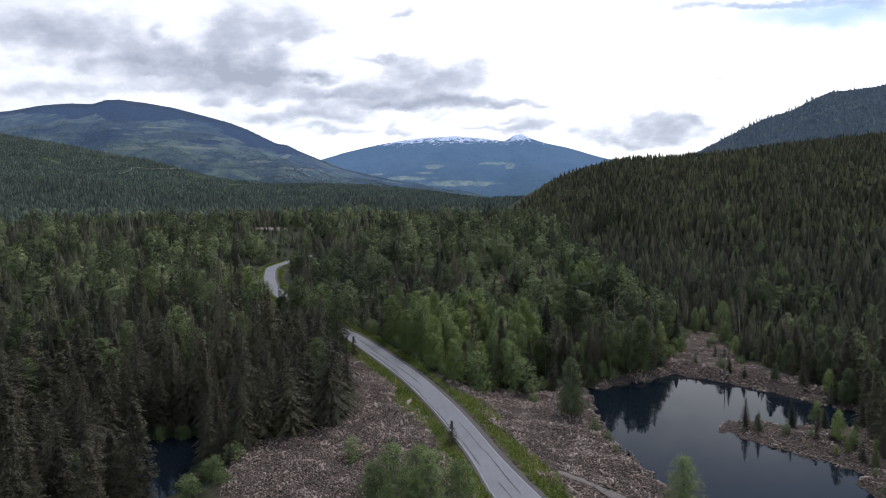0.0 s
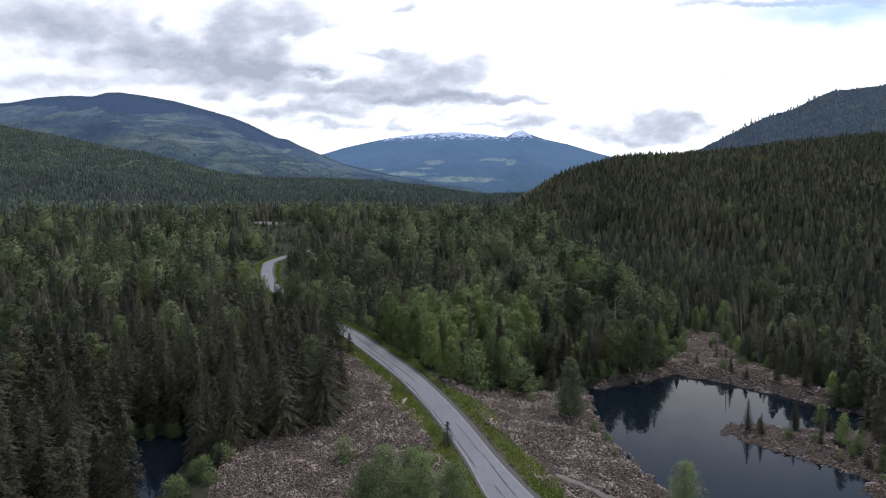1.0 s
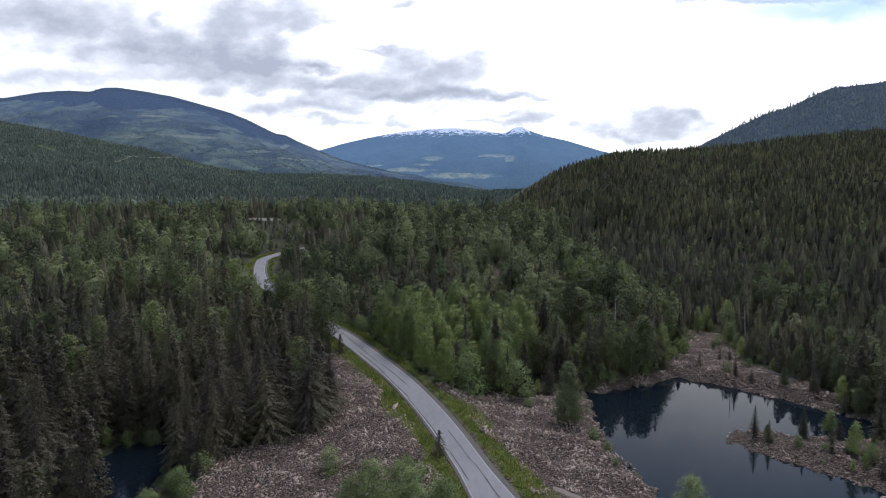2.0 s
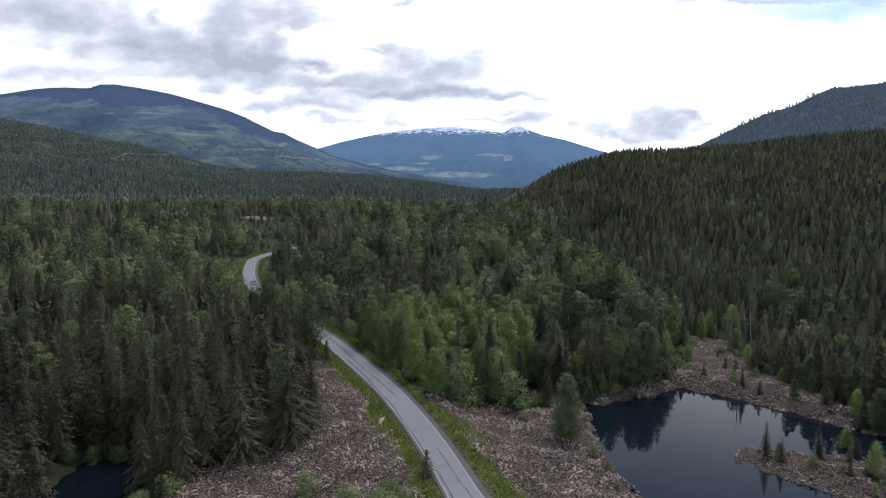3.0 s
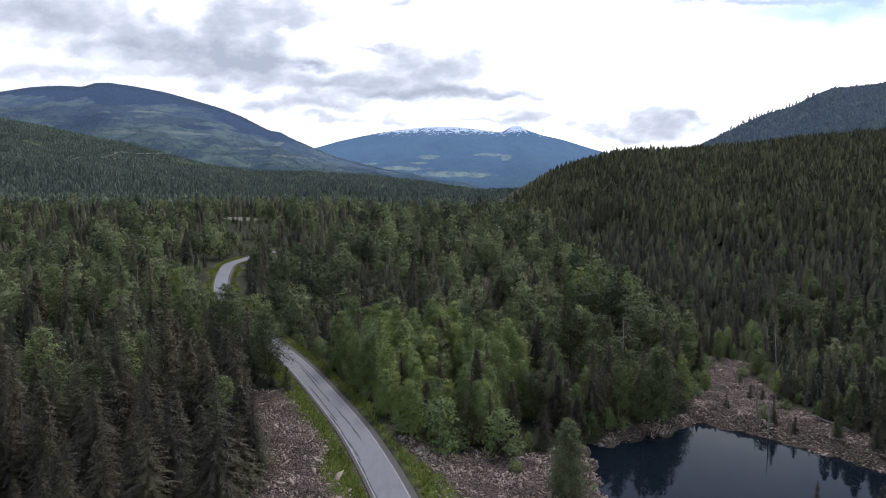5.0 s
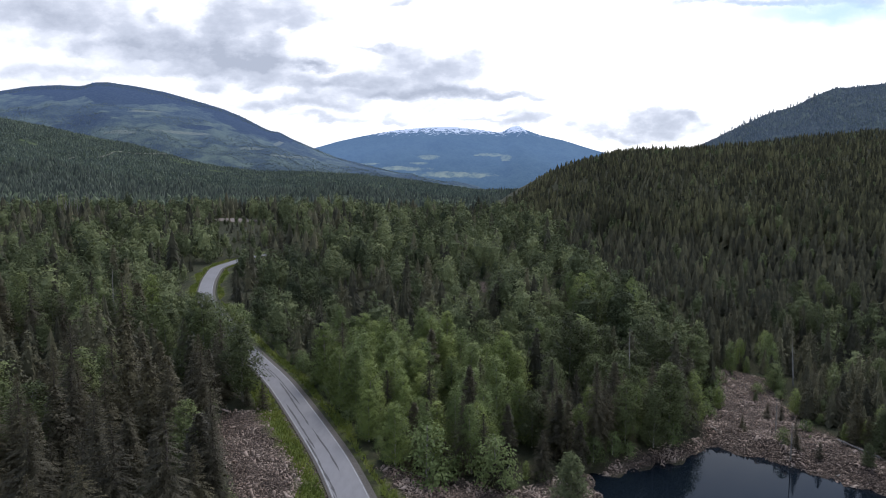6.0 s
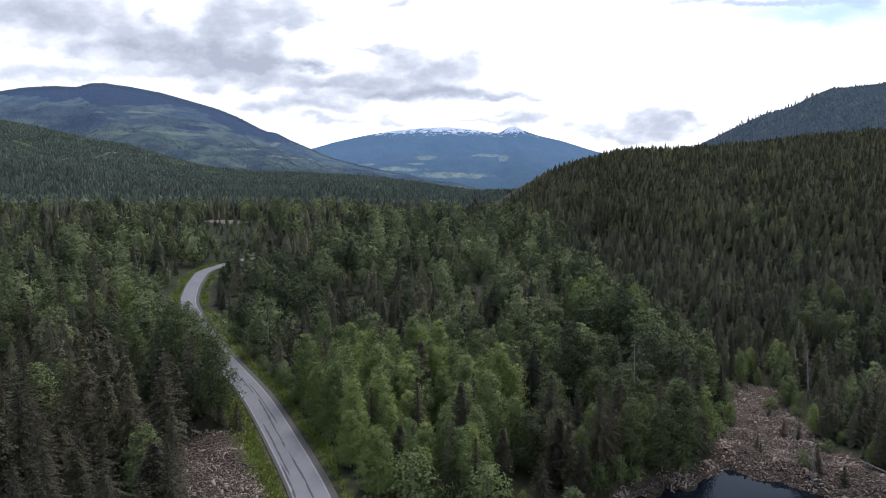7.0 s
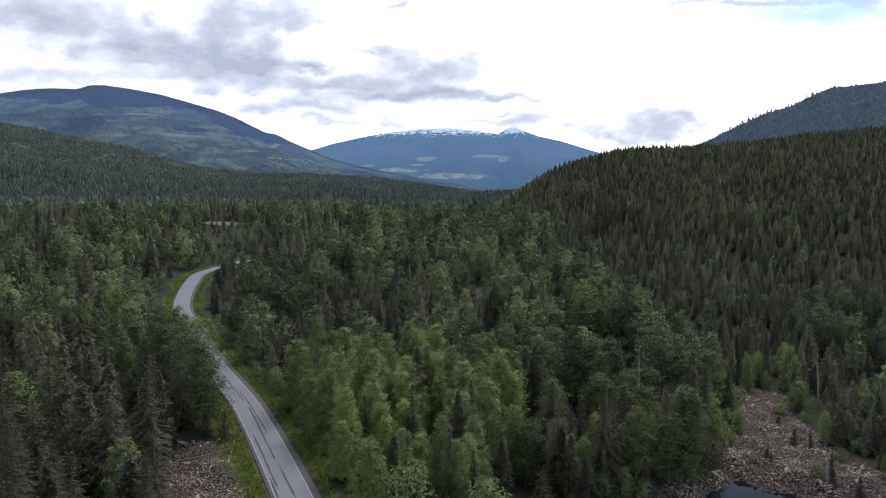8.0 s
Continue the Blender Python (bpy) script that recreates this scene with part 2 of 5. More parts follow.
def make_ground_material():
    m, nt, bsdf = material("forest_floor_rubble_and_verge")
    rubble, verge = attribute(nt, "rubble"), attribute(nt, "verge")
    big, small, grain = world_noise(nt, 0.12, 5), world_noise(nt, 0.9, 6, 0.7), world_noise(nt, 5.0, 6, 0.7)
    floor = ramp(nt, maths(nt, "MULTIPLY_ADD", small, 0.6, maths(nt, "MULTIPLY", big, 0.4)), [(0.3, (0.022, 0.026, 0.014)), (0.5, (0.040, 0.044, 0.022)), (0.7, (0.070, 0.060, 0.036))])
    cells = node(nt, "ShaderNodeTexVoronoi", Scale=4.2)
    link(nt, nt.nodes.new("ShaderNodeNewGeometry").outputs["Position"], cells.inputs["Vector"])
    cell_split = nt.nodes.new("ShaderNodeSeparateColor")
    link(nt, cells.outputs["Color"], cell_split.inputs[0])
    pebble = maths(nt, "SUBTRACT", maths(nt, "MULTIPLY_ADD", cell_split.outputs[0], 0.75, 0.18), maths(nt, "MULTIPLY", cells.outputs["Distance"], 0.55))
    stone = ramp(nt, maths(nt, "MULTIPLY_ADD", pebble, 0.65, maths(nt, "MULTIPLY", small, 0.35)), [(0.15, (0.030, 0.022, 0.018)), (0.40, (0.100, 0.075, 0.060)), (0.65, (0.200, 0.160, 0.134))])
    grass = ramp(nt, small, [(0.3, (0.080, 0.105, 0.024)), (0.55, (0.130, 0.160, 0.038)), (0.75, (0.180, 0.180, 0.070))])
    c = mixed(nt, rubble, floor, stone)
    c = mixed(nt, verge, c, grass)
    link(nt, c, bsdf.inputs["Base Color"])
    bsdf.inputs["Roughness"].default_value = 0.95
    bsdf.inputs["Specular IOR Level"].default_value = 0.2
    bump(nt, bsdf, maths(nt, "ADD", small, maths(nt, "SUBTRACT", grain, maths(nt, "MULTIPLY", cells.outputs["Distance"], rubble))), 0.9, 0.3)
    return m


ground_material = make_ground_material()


def make_stone_material(name, joined):
    m, nt, bsdf = material(name)
    r = attribute(nt, "tint") if joined else nt.nodes.new("ShaderNodeObjectInfo").outputs["Random"]
    n = world_noise(nt, 2.2, 6, 0.7)
    f = maths(nt, "MULTIPLY_ADD", r, 0.7, maths(nt, "MULTIPLY", n, 0.35), clamp=True)
    link(nt, ramp(nt, f, [(0.08, (0.040, 0.029, 0.022)), (0.40, (0.165, 0.118, 0.090)), (0.66, (0.305, 0.230, 0.184)), (1.0, (0.370, 0.300, 0.250))]), bsdf.inputs["Base Color"])
    bsdf.inputs["Roughness"].default_value = 0.88
    bump(nt, bsdf, n, 0.5, 0.06)
    return m


stone_material = make_stone_material("tailings_stone", False)
stones_material = make_stone_material("tailings_stones", True)


def make_asphalt():
    m, nt, bsdf = material("weathered_asphalt")
    big, mid, grain = world_noise(nt, 0.10, 4), world_noise(nt, 0.8, 5, 0.6, (1.6, 0.5, 1)), world_noise(nt, 14.0, 4, 0.7)
    f = maths(nt, "ADD", maths(nt, "MULTIPLY", big, 0.35), maths(nt, "MULTIPLY_ADD", mid, 0.35, maths(nt, "MULTIPLY", grain, 0.30)))
    link(nt, ramp(nt, f, [(0.3, (0.150, 0.146, 0.152)), (0.5, (0.198, 0.194, 0.202)), (0.72, (0.240, 0.236, 0.245))]), bsdf.inputs["Base Color"])
    bsdf.inputs["Roughness"].default_value = 0.85
    bump(nt, bsdf, grain, 0.3, 0.01)
    return m


asphalt = make_asphalt()


def make_plain(name, dark, light, scale, rough=0.85):
    m, nt, bsdf = material(name)
    n = world_noise(nt, scale, 5, 0.65)
    link(nt, ramp(nt, n, [(0.32, dark), (0.68, light)]), bsdf.inputs["Base Color"])
    bsdf.inputs["Roughness"].default_value = rough
    return m


paint = make_plain("worn_white_paint", (0.20, 0.20, 0.20), (0.46, 0.46, 0.45), 1.6)
tar = make_plain("crack_sealing_tar", (0.045, 0.044, 0.045), (0.115, 0.112, 0.112), 2.0)
gravel = make_plain("shoulder_gravel", (0.055, 0.048, 0.040), (0.110, 0.098, 0.086), 4.0)
clearing_gravel = make_plain("clearing_gravel", (0.105, 0.082, 0.068), (0.20, 0.165, 0.14), 0.5)
forest_track_soil = make_plain("forest_track_soil", (0.085, 0.090, 0.070), (0.150, 0.150, 0.118), 0.05)
track_dust = make_plain("pale_track_gravel", (0.110, 0.088, 0.073), (0.195, 0.162, 0.138), 2.5)


def make_water():
    m, nt, bsdf = material("still_pond_water")
    bsdf.inputs["Base Color"].default_value = (0.006, 0.010, 0.015, 1)
    bsdf.inputs["Roughness"].default_value = 0.03
    bsdf.inputs["IOR"].default_value = 1.33
    bsdf.inputs["Specular IOR Level"].default_value = 0.23
    n = world_noise(nt, 0.7, 3, 0.5, (1, 0.5, 1))
    bump(nt, bsdf, n, 0.06, 0.03)
    return m


water_material = make_water()


def patches(nt, ovals, ragged, across=1):
    """A mask of uneven ovals on a slope: their middle, half width and half depth. across: 1 along the slope's plan, 2 along its height."""
    at = nt.nodes.new("ShaderNodeSeparateXYZ")
    link(nt, nt.nodes.new("ShaderNodeNewGeometry").outputs["Position"], at.inputs[0])
    wobble = maths(nt, "MULTIPLY", maths(nt, "SUBTRACT", world_noise(nt, ragged, 6, 0.7), 0.5), 5.0)
    total = None
    for a, b, ra, rb in ovals:
        da = maths(nt, "MULTIPLY_ADD", at.outputs[0], 1 / ra, -a / ra)
        db = maths(nt, "MULTIPLY_ADD", at.outputs[across], 1 / rb, -b / rb)
        rr = maths(nt, "MULTIPLY_ADD", da, da, maths(nt, "MULTIPLY_ADD", db, db, wobble))
        one = maths(nt, "MULTIPLY_ADD", rr, -1.7, 1.9, clamp=True)
        total = one if total is None else maths(nt, "MAXIMUM", total, one)
    return total


def make_mountain(name, low, high, scale, cut, cut_colour, blue, clear_to=None, full_at=None):
    """A far wooded slope with clear-cuts; haze is painted on as blue emission."""
    m, nt, bsdf = material(name)
    big, mid, fine_n = world_noise(nt, scale, 4, 0.5, (1, 1, 2.2)), world_noise(nt, scale * 5, 6, 0.65, (1, 1, 0.8)), world_noise(nt, scale * 40, 4, 0.7, (1, 1, 0.35))
    f = maths(nt, "ADD", maths(nt, "MULTIPLY", mid, 0.45), maths(nt, "MULTIPLY", fine_n, 0.55))
    wood = ramp(nt, f, [(0.41, low), (0.58, high)])
    cuts = ramp(nt, big, [(cut, grey(0)), (cut + 0.03, grey(1))])
    edge = maths(nt, "MULTIPLY", cuts, ramp(nt, mid, [(0.38, grey(0.25)), (0.58, grey(1))]))
    young = mixed(nt, 1.0, cut_colour, ramp(nt, f, [(0.40, grey(0.62)), (0.60, grey(1.15))]), "MULTIPLY")
    c = mixed(nt, edge, wood, young)
    out_c = c
    link(nt, out_c, bsdf.inputs["Base Color"])
    bsdf.inputs["Roughness"].default_value = 1.0
    bsdf.inputs["Specular IOR Level"].default_value = 0.0
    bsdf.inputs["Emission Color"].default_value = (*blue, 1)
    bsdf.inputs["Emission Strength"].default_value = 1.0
    # the emission standing in for haze strengthens with distance
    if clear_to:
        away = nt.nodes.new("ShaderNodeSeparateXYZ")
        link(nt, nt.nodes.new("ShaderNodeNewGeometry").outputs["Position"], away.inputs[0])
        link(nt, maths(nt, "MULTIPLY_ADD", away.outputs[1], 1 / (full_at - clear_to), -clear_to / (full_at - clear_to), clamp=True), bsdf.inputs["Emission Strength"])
    bump(nt, bsdf, f, 1.0, 1.2 / scale * 0.01)
    return m, nt, bsdf, c


def make_west_mountain():
    """Old dark wood along the crest, with a cut lower edge and one block below it; paler second growth and cuts on the slope."""
    # the blue emission is painted haze, weak at the foot, full at the crest
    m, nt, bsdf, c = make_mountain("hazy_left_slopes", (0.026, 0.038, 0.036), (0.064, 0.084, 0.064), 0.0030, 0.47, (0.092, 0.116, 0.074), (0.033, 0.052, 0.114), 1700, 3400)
    at = nt.nodes.new("ShaderNodeSeparateXYZ")
    link(nt, nt.nodes.new("ShaderNodeNewGeometry").outputs["Position"], at.inputs[0])
    edge = ramp(nt, maths(nt, "MULTIPLY_ADD", at.outputs[0], 1 / 1700.0, 2400 / 1700.0, clamp=True), [((x + 2400) / 1700.0, grey(z / 700.0)) for x, z in WOOD_EDGE])
    ragged = maths(nt, "MULTIPLY", maths(nt, "SUBTRACT", world_noise(nt, 0.011, 5, 0.6), 0.5), 0.11)
    above = maths(nt, "SUBTRACT", maths(nt, "MULTIPLY_ADD", at.outputs[2], 1 / 700.0, ragged), edge)
    old = maths(nt, "MAXIMUM", maths(nt, "MULTIPLY", above, 130.0, clamp=True), patches(nt, [(-1620, 352, 190, 44), (-1150, 330, 60, 12), (-1950, 400, 70, 10)], 0.008, 2))
    fine_n = world_noise(nt, 0.10, 4, 0.7, (1, 1, 0.35))
    dark = ramp(nt, fine_n, [(0.38, (0.012, 0.018, 0.019)), (0.62, (0.036, 0.048, 0.042))])
    pale = patches(nt, [(-864, 224, 46, 9), (-825, 268, 14, 14), (-1164, 294, 100, 8), (-1359, 279, 90, 11), (-1425, 411, 80, 9), (-700, 190, 60, 7)], 0.012, 2)
    c = mixed(nt, maths(nt, "MULTIPLY", pale, 0.8), c, ramp(nt, fine_n, [(0.38, (0.115, 0.130, 0.082)), (0.62, (0.190, 0.200, 0.130))]))
    link(nt, mixed(nt, old, c, dark), bsdf.inputs["Base Color"])
    return m


WOOD_EDGE = [(-2354, 529), (-2159, 520), (-1984, 507), (-1890, 470), (-1850, 505), (-1727, 464), (-1616, 447), (-1506, 457), (-1410, 480), (-1315, 470), (-1211, 430), (-1082, 359), (-979, 309), (-900, 296), (-821, 281), (-746, 277)]
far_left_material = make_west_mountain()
# open ground on the valley's shoulder: middle, half width and half depth in plan
SHOULDER_OPEN = [(-470, 1425, 60, 26), (-600, 1520, 40, 20), (-430, 1500, 40, 14), (-300, 1460, 30, 10), (-840, 1330, 30, 12)]
shoulder_material, nt, bsdf, c = make_mountain("wooded_shoulder", (0.022, 0.030, 0.024), (0.066, 0.084, 0.060), 0.006, 0.60, (0.130, 0.160, 0.096), (0, 0, 0))
link(nt, mixed(nt, patches(nt, SHOULDER_OPEN, 0.03), c, ramp(nt, world_noise(nt, 0.1, 5, 0.7), [(0.35, (0.070, 0.094, 0.050)), (0.65, (0.130, 0.160, 0.080))])), bsdf.inputs["Base Color"])
# no emission on this ridge: its haze is mixed into the base colours
right_material = make_mountain("hazed_wooded_right_ridge", (0.058, 0.080, 0.092), (0.110, 0.138, 0.138), 0.0025, 0.62, (0.090, 0.105, 0.070), (0, 0, 0))[0]


def make_snow_mountain():
    # strong blue emission imitates the haze in front of this range
    m, nt, bsdf, c = make_mountain("hazed_snowy_mountain", (0.028, 0.050, 0.048), (0.045, 0.072, 0.066), 0.0013, 0.80, (0.180, 0.195, 0.115), (0.056, 0.095, 0.190), 2600, 4200)
    geo = nt.nodes.new("ShaderNodeNewGeometry")
    sep = nt.nodes.new("ShaderNodeSeparateXYZ")
    link(nt, geo.outputs["Position"], sep.inputs[0])
    n = world_noise(nt, 0.03, 6, 0.72, (1, 1, 0.5))
    line = maths(nt, "MULTIPLY_ADD", n, 260.0, sep.outputs[2])
    snow = ramp(nt, maths(nt, "MULTIPLY_ADD", line, 1 / 120.0, -(556.0 / 120.0), clamp=True), [(0.0, grey(0)), (0.22, grey(1))])
    cuts = patches(nt, [(-86, 238, 75, 16), (-150, 200, 70, 9), (300, 258, 95, 13), (405, 240, 34, 24), (-290, 165, 190, 16), (60, 128, 260, 20), (-480, 196, 90, 8)], 0.008, 2)
    c = mixed(nt, maths(nt, "MULTIPLY", cuts, 0.85), c, ramp(nt, world_noise(nt, 0.02, 6, 0.7), [(0.36, (0.062, 0.090, 0.055)), (0.60, (0.225, 0.240, 0.125))]))
    link(nt, mixed(nt, snow, c, (0.56, 0.59, 0.64)), bsdf.inputs["Base Color"])
    return m


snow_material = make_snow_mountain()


# ---- the lie of the land ----
def smooth(t):
    t = np.clip(t, 0, 1)
    return t * t * (3 - 2 * t)


ROAD = [(38, -80), (26, -30), (17, 0), (10.5, 28), (6.2, 44), (2.5, 56.8), (-0.1, 66), (-3.0, 76), (-6.3, 86), (-10.9, 98), (-15.4, 108), (-23.4, 124.5), (-29.2, 135.5),
        (-39.9, 153.5), (-47, 166), (-58.5, 188), (-69.2, 209), (-77.0, 231), (-82.2, 250), (-85.3, 267), (-81, 284), (-72, 298), (-60, 311)]
ROAD_Z = ([-80, 55, 60, 100, 130, 180, 230, 275, 400, 520, 800, 1600, 5000], [2.2, 2.4, 2.6, 4.0, 4.8, 6.0, 7.8, 10, 21, 25, 21, 22, 24])
ROAD_HALF = 2.15
ROAD_SHIFT = -0.4


def spline(points, step):
    """A smooth line through points, at even steps."""
    p = np.array(points, float)
    q = np.vstack([2 * p[0] - p[1], p, 2 * p[-1] - p[-2]])
    out = []
    for i in range(1, len(q) - 2):
        n = max(2, int(np.hypot(*(q[i + 1] - q[i])) / step))
        for t in np.arange(n) / n:
            out.append(0.5 * ((2 * q[i]) + (q[i + 1] - q[i - 1]) * t + (2 * q[i - 1] - 5 * q[i] + 4 * q[i + 1] - q[i + 2]) * t * t + (3 * q[i] - q[i - 1] - 3 * q[i + 1] + q[i + 2]) * t ** 3))
    out.append(p[-1])
    return np.array(out)


road_line = spline(ROAD, 1.2)


def road_x(y):
    return np.interp(y, road_line[:, 1], road_line[:, 0])


def road_slope(y):
    return (road_x(y + 1.0) - road_x(y - 1.0)) / 2.0


def road_off(x, y):
    """Signed distance from the road's middle, to the right."""
    off = (x - road_x(y)) / np.sqrt(1 + road_slope(y) ** 2)
    return np.where(np.asarray(y) > 312, 99.0, off)


def inside_by(x, y, poly):
    """Distance from a polygon's edge, positive within it."""
    p = np.array(poly, float)
    q = np.roll(p, -1, 0)
    best = np.full(np.shape(x), 1e9)
    odd = np.zeros(np.shape(x), bool)
    for (ax, ay), (bx, by) in zip(p, q):
        ex, ey = bx - ax, by - ay
        t = np.clip(((x - ax) * ex + (y - ay) * ey) / (ex * ex + ey * ey), 0, 1)
        best = np.minimum(best, np.hypot(x - ax - t * ex, y - ay - t * ey))
        if ay != by:
            odd ^= ((ay > y) != (by > y)) & (x < ex * (y - ay) / ey + ax)
    return np.where(odd, best, -best)


POND = [(23.5, 104), (28, 104.5), (33, 107), (39, 109), (45, 114.5), (50, 110), (55, 105.9), (60, 99), (65, 93.5), (70, 85), (62, 80.5), (54, 82), (49, 84.5), (44.5, 84.5), (41.2, 82.5), (41.0, 79.5),
        (44, 73.5), (48, 70.5), (51, 66), (53, 62.2), (50.5, 57), (52, 48), (44, 38), (34, 40), (29, 52), (24.5, 60.5), (24.0, 67), (21.8, 73.7), (21.5, 82), (22.5, 90)]
WEST_POND = [(-55.5, 78.5), (-52, 80.5), (-47, 80), (-45.5, 74), (-44, 66), (-42, 60), (-48, 55), (-54, 60), (-56, 70)]
LEFT_RUBBLE = [(-34, 20), (-33, 50), (-36, 60.7), (-35.8, 70), (-28.5, 73.5), (-22.5, 80), (-22.2, 88), (-25.5, 97), (-31, 104), (-32.8, 110), (-31.5, 116), (-26, 118), (-20, 118), (-4, 80), (5, 20)]
RIGHT_RUBBLE = [(6, 20), (-2, 86), (-6, 98), (1.5, 100.5), (8.5, 96.5), (13, 96), (16, 99), (24, 104), (24, 80), (27, 56), (32, 20)]
BANK_RUBBLE = [(22, 102), (30, 108), (38, 112), (43, 114), (47, 121), (54, 133), (59, 147), (64, 150), (68, 143), (64.5, 130), (63.5, 118), (66, 107), (69, 97), (66, 92), (60, 98), (45, 112)]
POOL_SHORE = [(-47, 60), (-43, 66), (-40, 74), (-37, 62), (-31, 40), (-38, 40)]
CLEARING = [(-133, 396), (-126, 392), (-116, 392), (-108, 395), (-110, 403), (-120, 408), (-132, 405)]
BARE_PATCH = [(12, 226), (16.5, 225), (18.5, 231), (18, 240), (14, 242), (11.5, 234)]
SPIT = [(38, 80), (42, 88), (56, 92), (72, 92), (84, 80), (80, 55), (66, 50), (54, 48), (48, 66), (40, 76)]


def relief(x, y):
    """Height of the ground."""
    x, y = np.asarray(x, float), np.asarray(y, float)
    rz = np.interp(y, *ROAD_Z)
    off = road_off(x, y)
    low = np.interp(y, [-200, 60, 150, 200, 275, 400, 520, 800, 1600, 5000], [1.4, 1.5, 1.8, 5, 9.5, 18, 22, 18, 18, 20])
    z = rz + (low - rz) * smooth((x - road_x(y) - 4) / 10)
    # gentle swells and heaps
    z = z + 0.5 * np.sin(x * 0.11 + 1.3) * np.sin(y * 0.09) + 0.25 * np.sin(x * 0.37 + y * 0.21) * np.sin(y * 0.43 - 0.6)
    # the valley's side to the west
    z = z + 0.018 * np.maximum(0, -x - 140) * smooth((y - 220) / 500) + 0.03 * np.maximum(0, -x - 600)
    # the wooded hill to the east
    top = np.interp(x, [40, 50, 68, 90, 125, 200, 270, 340, 450, 700, 1200], [0, 7.5, 21.5, 33.8, 44, 47.2, 55, 61, 77, 100, 127])
    foot = np.interp(x, [40, 50, 100, 150, 250, 400], [420, 390, 240, 175, 135, 110])
    z = z + top * smooth((y - foot) / (475 - foot)) * (1 - 0.8 * smooth((y - 500) / 300))
    # a small flat rise with bare ground
    z = z + 1.0 * smooth((inside_by(x, y, CLEARING) + 12) / 16)
    # road bed
    bed = 1 - smooth((np.abs(off) - 4.2) / 5)
    z = z * (1 - bed) + (rz - 0.10) * bed
    ripple = 0.55 * np.sin(1.1 * x + 0.3 * y) + 0.45 * np.sin(0.5 * x - 1.3 * y) + 0.3 * np.sin(2.3 * x + 1.9 * y)
    for pool in (POND, WEST_POND):
        d = inside_by(x, y, pool) + ripple
        z = np.where(d > -14, np.minimum(z, np.where(d > 0, -0.5 * d, -0.42 * d) + 0.0), z)
    spit = inside_by(x, y, SPIT)
    pond_d = inside_by(x, y, POND)
    z = np.where((spit > 0) & (pond_d < 0), np.minimum(z, 0.02 + 0.16 * -(pond_d + ripple)), z)
    return z


def rubble_at(x, y):
    d = np.maximum.reduce([inside_by(x, y, p) for p in (LEFT_RUBBLE, RIGHT_RUBBLE, BANK_RUBBLE, BARE_PATCH)])
    d = np.maximum(d, inside_by(x, y, SPIT) * 0.3)
    return smooth((d + 1.2) / 2.0)


def verge_at(x, y):
    off = np.abs(road_off(x, y))
    wobble = 0.9 * np.sin(y * 0.23 + 1.0) + 0.7 * np.sin(y * 0.61 + x)
    side = np.where(road_off(x, y) > 0, 1.7 * smooth((np.asarray(y) - 82) / 14), 1.2 * smooth((np.asarray(y) - 140) / 30))
    return smooth((off - 3.1) / 0.6) * (1 - smooth((off - 5.6 + side - wobble * 0.7) / 1.2))


def heaps(x, y):
    """Small uneven piles on the stony ground."""
    return np.array([max(0.0, 0.9 * noise.noise(Vector((a / 4.2, b / 4.2, 2.7)))) for a, b in zip(np.ravel(x), np.ravel(y))]).reshape(np.shape(x))


def tri_mesh(name, verts, tris, mats, which=None, tint=None, rounded=None):
    """A mesh of triangles from arrays, fast."""
    verts, tris = np.asarray(verts, np.float32), np.asarray(tris, np.int32)
    me = bpy.data.meshes.new(name)
    me.vertices.add(len(verts))
    me.vertices.foreach_set("co", verts.ravel())
    me.loops.add(tris.size)
    me.loops.foreach_set("vertex_index", tris.ravel())
    me.polygons.add(len(tris))
    me.polygons.foreach_set("loop_start", np.arange(0, tris.size, 3, dtype=np.int32))
    for m in mats:
        me.materials.append(m)
    if which is not None:
        me.polygons.foreach_set("material_index", np.asarray(which, np.int32))
    if tint is not None:
        me.attributes.new("tint", "FLOAT", "POINT").data.foreach_set("value", np.asarray(tint, np.float32))
    if rounded is not None:
        me.polygons.foreach_set("use_smooth", np.asarray(rounded, bool))
    me.update()
    me.validate()
    return me


def grid_faces(nx, ny):
    i = np.arange((nx - 1) * (ny - 1))
    a = i // (nx - 1) * nx + i % (nx - 1)
    return np.vstack([np.stack([a, a + 1, a + nx + 1], 1), np.stack([a, a + nx + 1, a + nx], 1)])


def spread(near0, near1, step, far0, far1, growth):
    """Coordinates that are dense in the middle and widen outwards."""
    mid = list(np.arange(near0, near1, step))
    s, v, up = step, mid[-1], []
    while v < far1:
        s *= growth
        v += s
        up.append(v)
    s, v, down = step, mid[0], []
    while v > far0:
        s *= growth
        v -= s
        down.append(v)
    return np.array(down[::-1] + mid + up)


gx, gy = spread(-75, 90, 1.3, -4600, 4600, 1.07), spread(36, 175, 1.3, -900, 4900, 1.05)
X, Y = np.meshgrid(gx, gy)
Z = relief(X, Y)
open_stone = (rubble_at(X, Y) > 0.5) & (Z > 0.6) & (np.abs(road_off(X, Y)) > 5.5)
Z[open_stone] += heaps(X[open_stone], Y[open_stone])
ground_mesh = tri_mesh("ground", np.stack([X.ravel(), Y.ravel(), Z.ravel()], 1), grid_faces(len(gx), len(gy)), [ground_material])
for layer, field in (("rubble", rubble_at), ("verge", verge_at)):
    ground_mesh.attributes.new(layer, "FLOAT", "POINT").data.foreach_set("value", field(X, Y).ravel().astype(np.float32))
ground_mesh.polygons.foreach_set("use_smooth", np.ones(len(ground_mesh.polygons), bool))
ground = tagged(new("ground", ground_mesh), "valley floor of forest soil, stony tailings and grassy road verges", "ground", kind="structure")


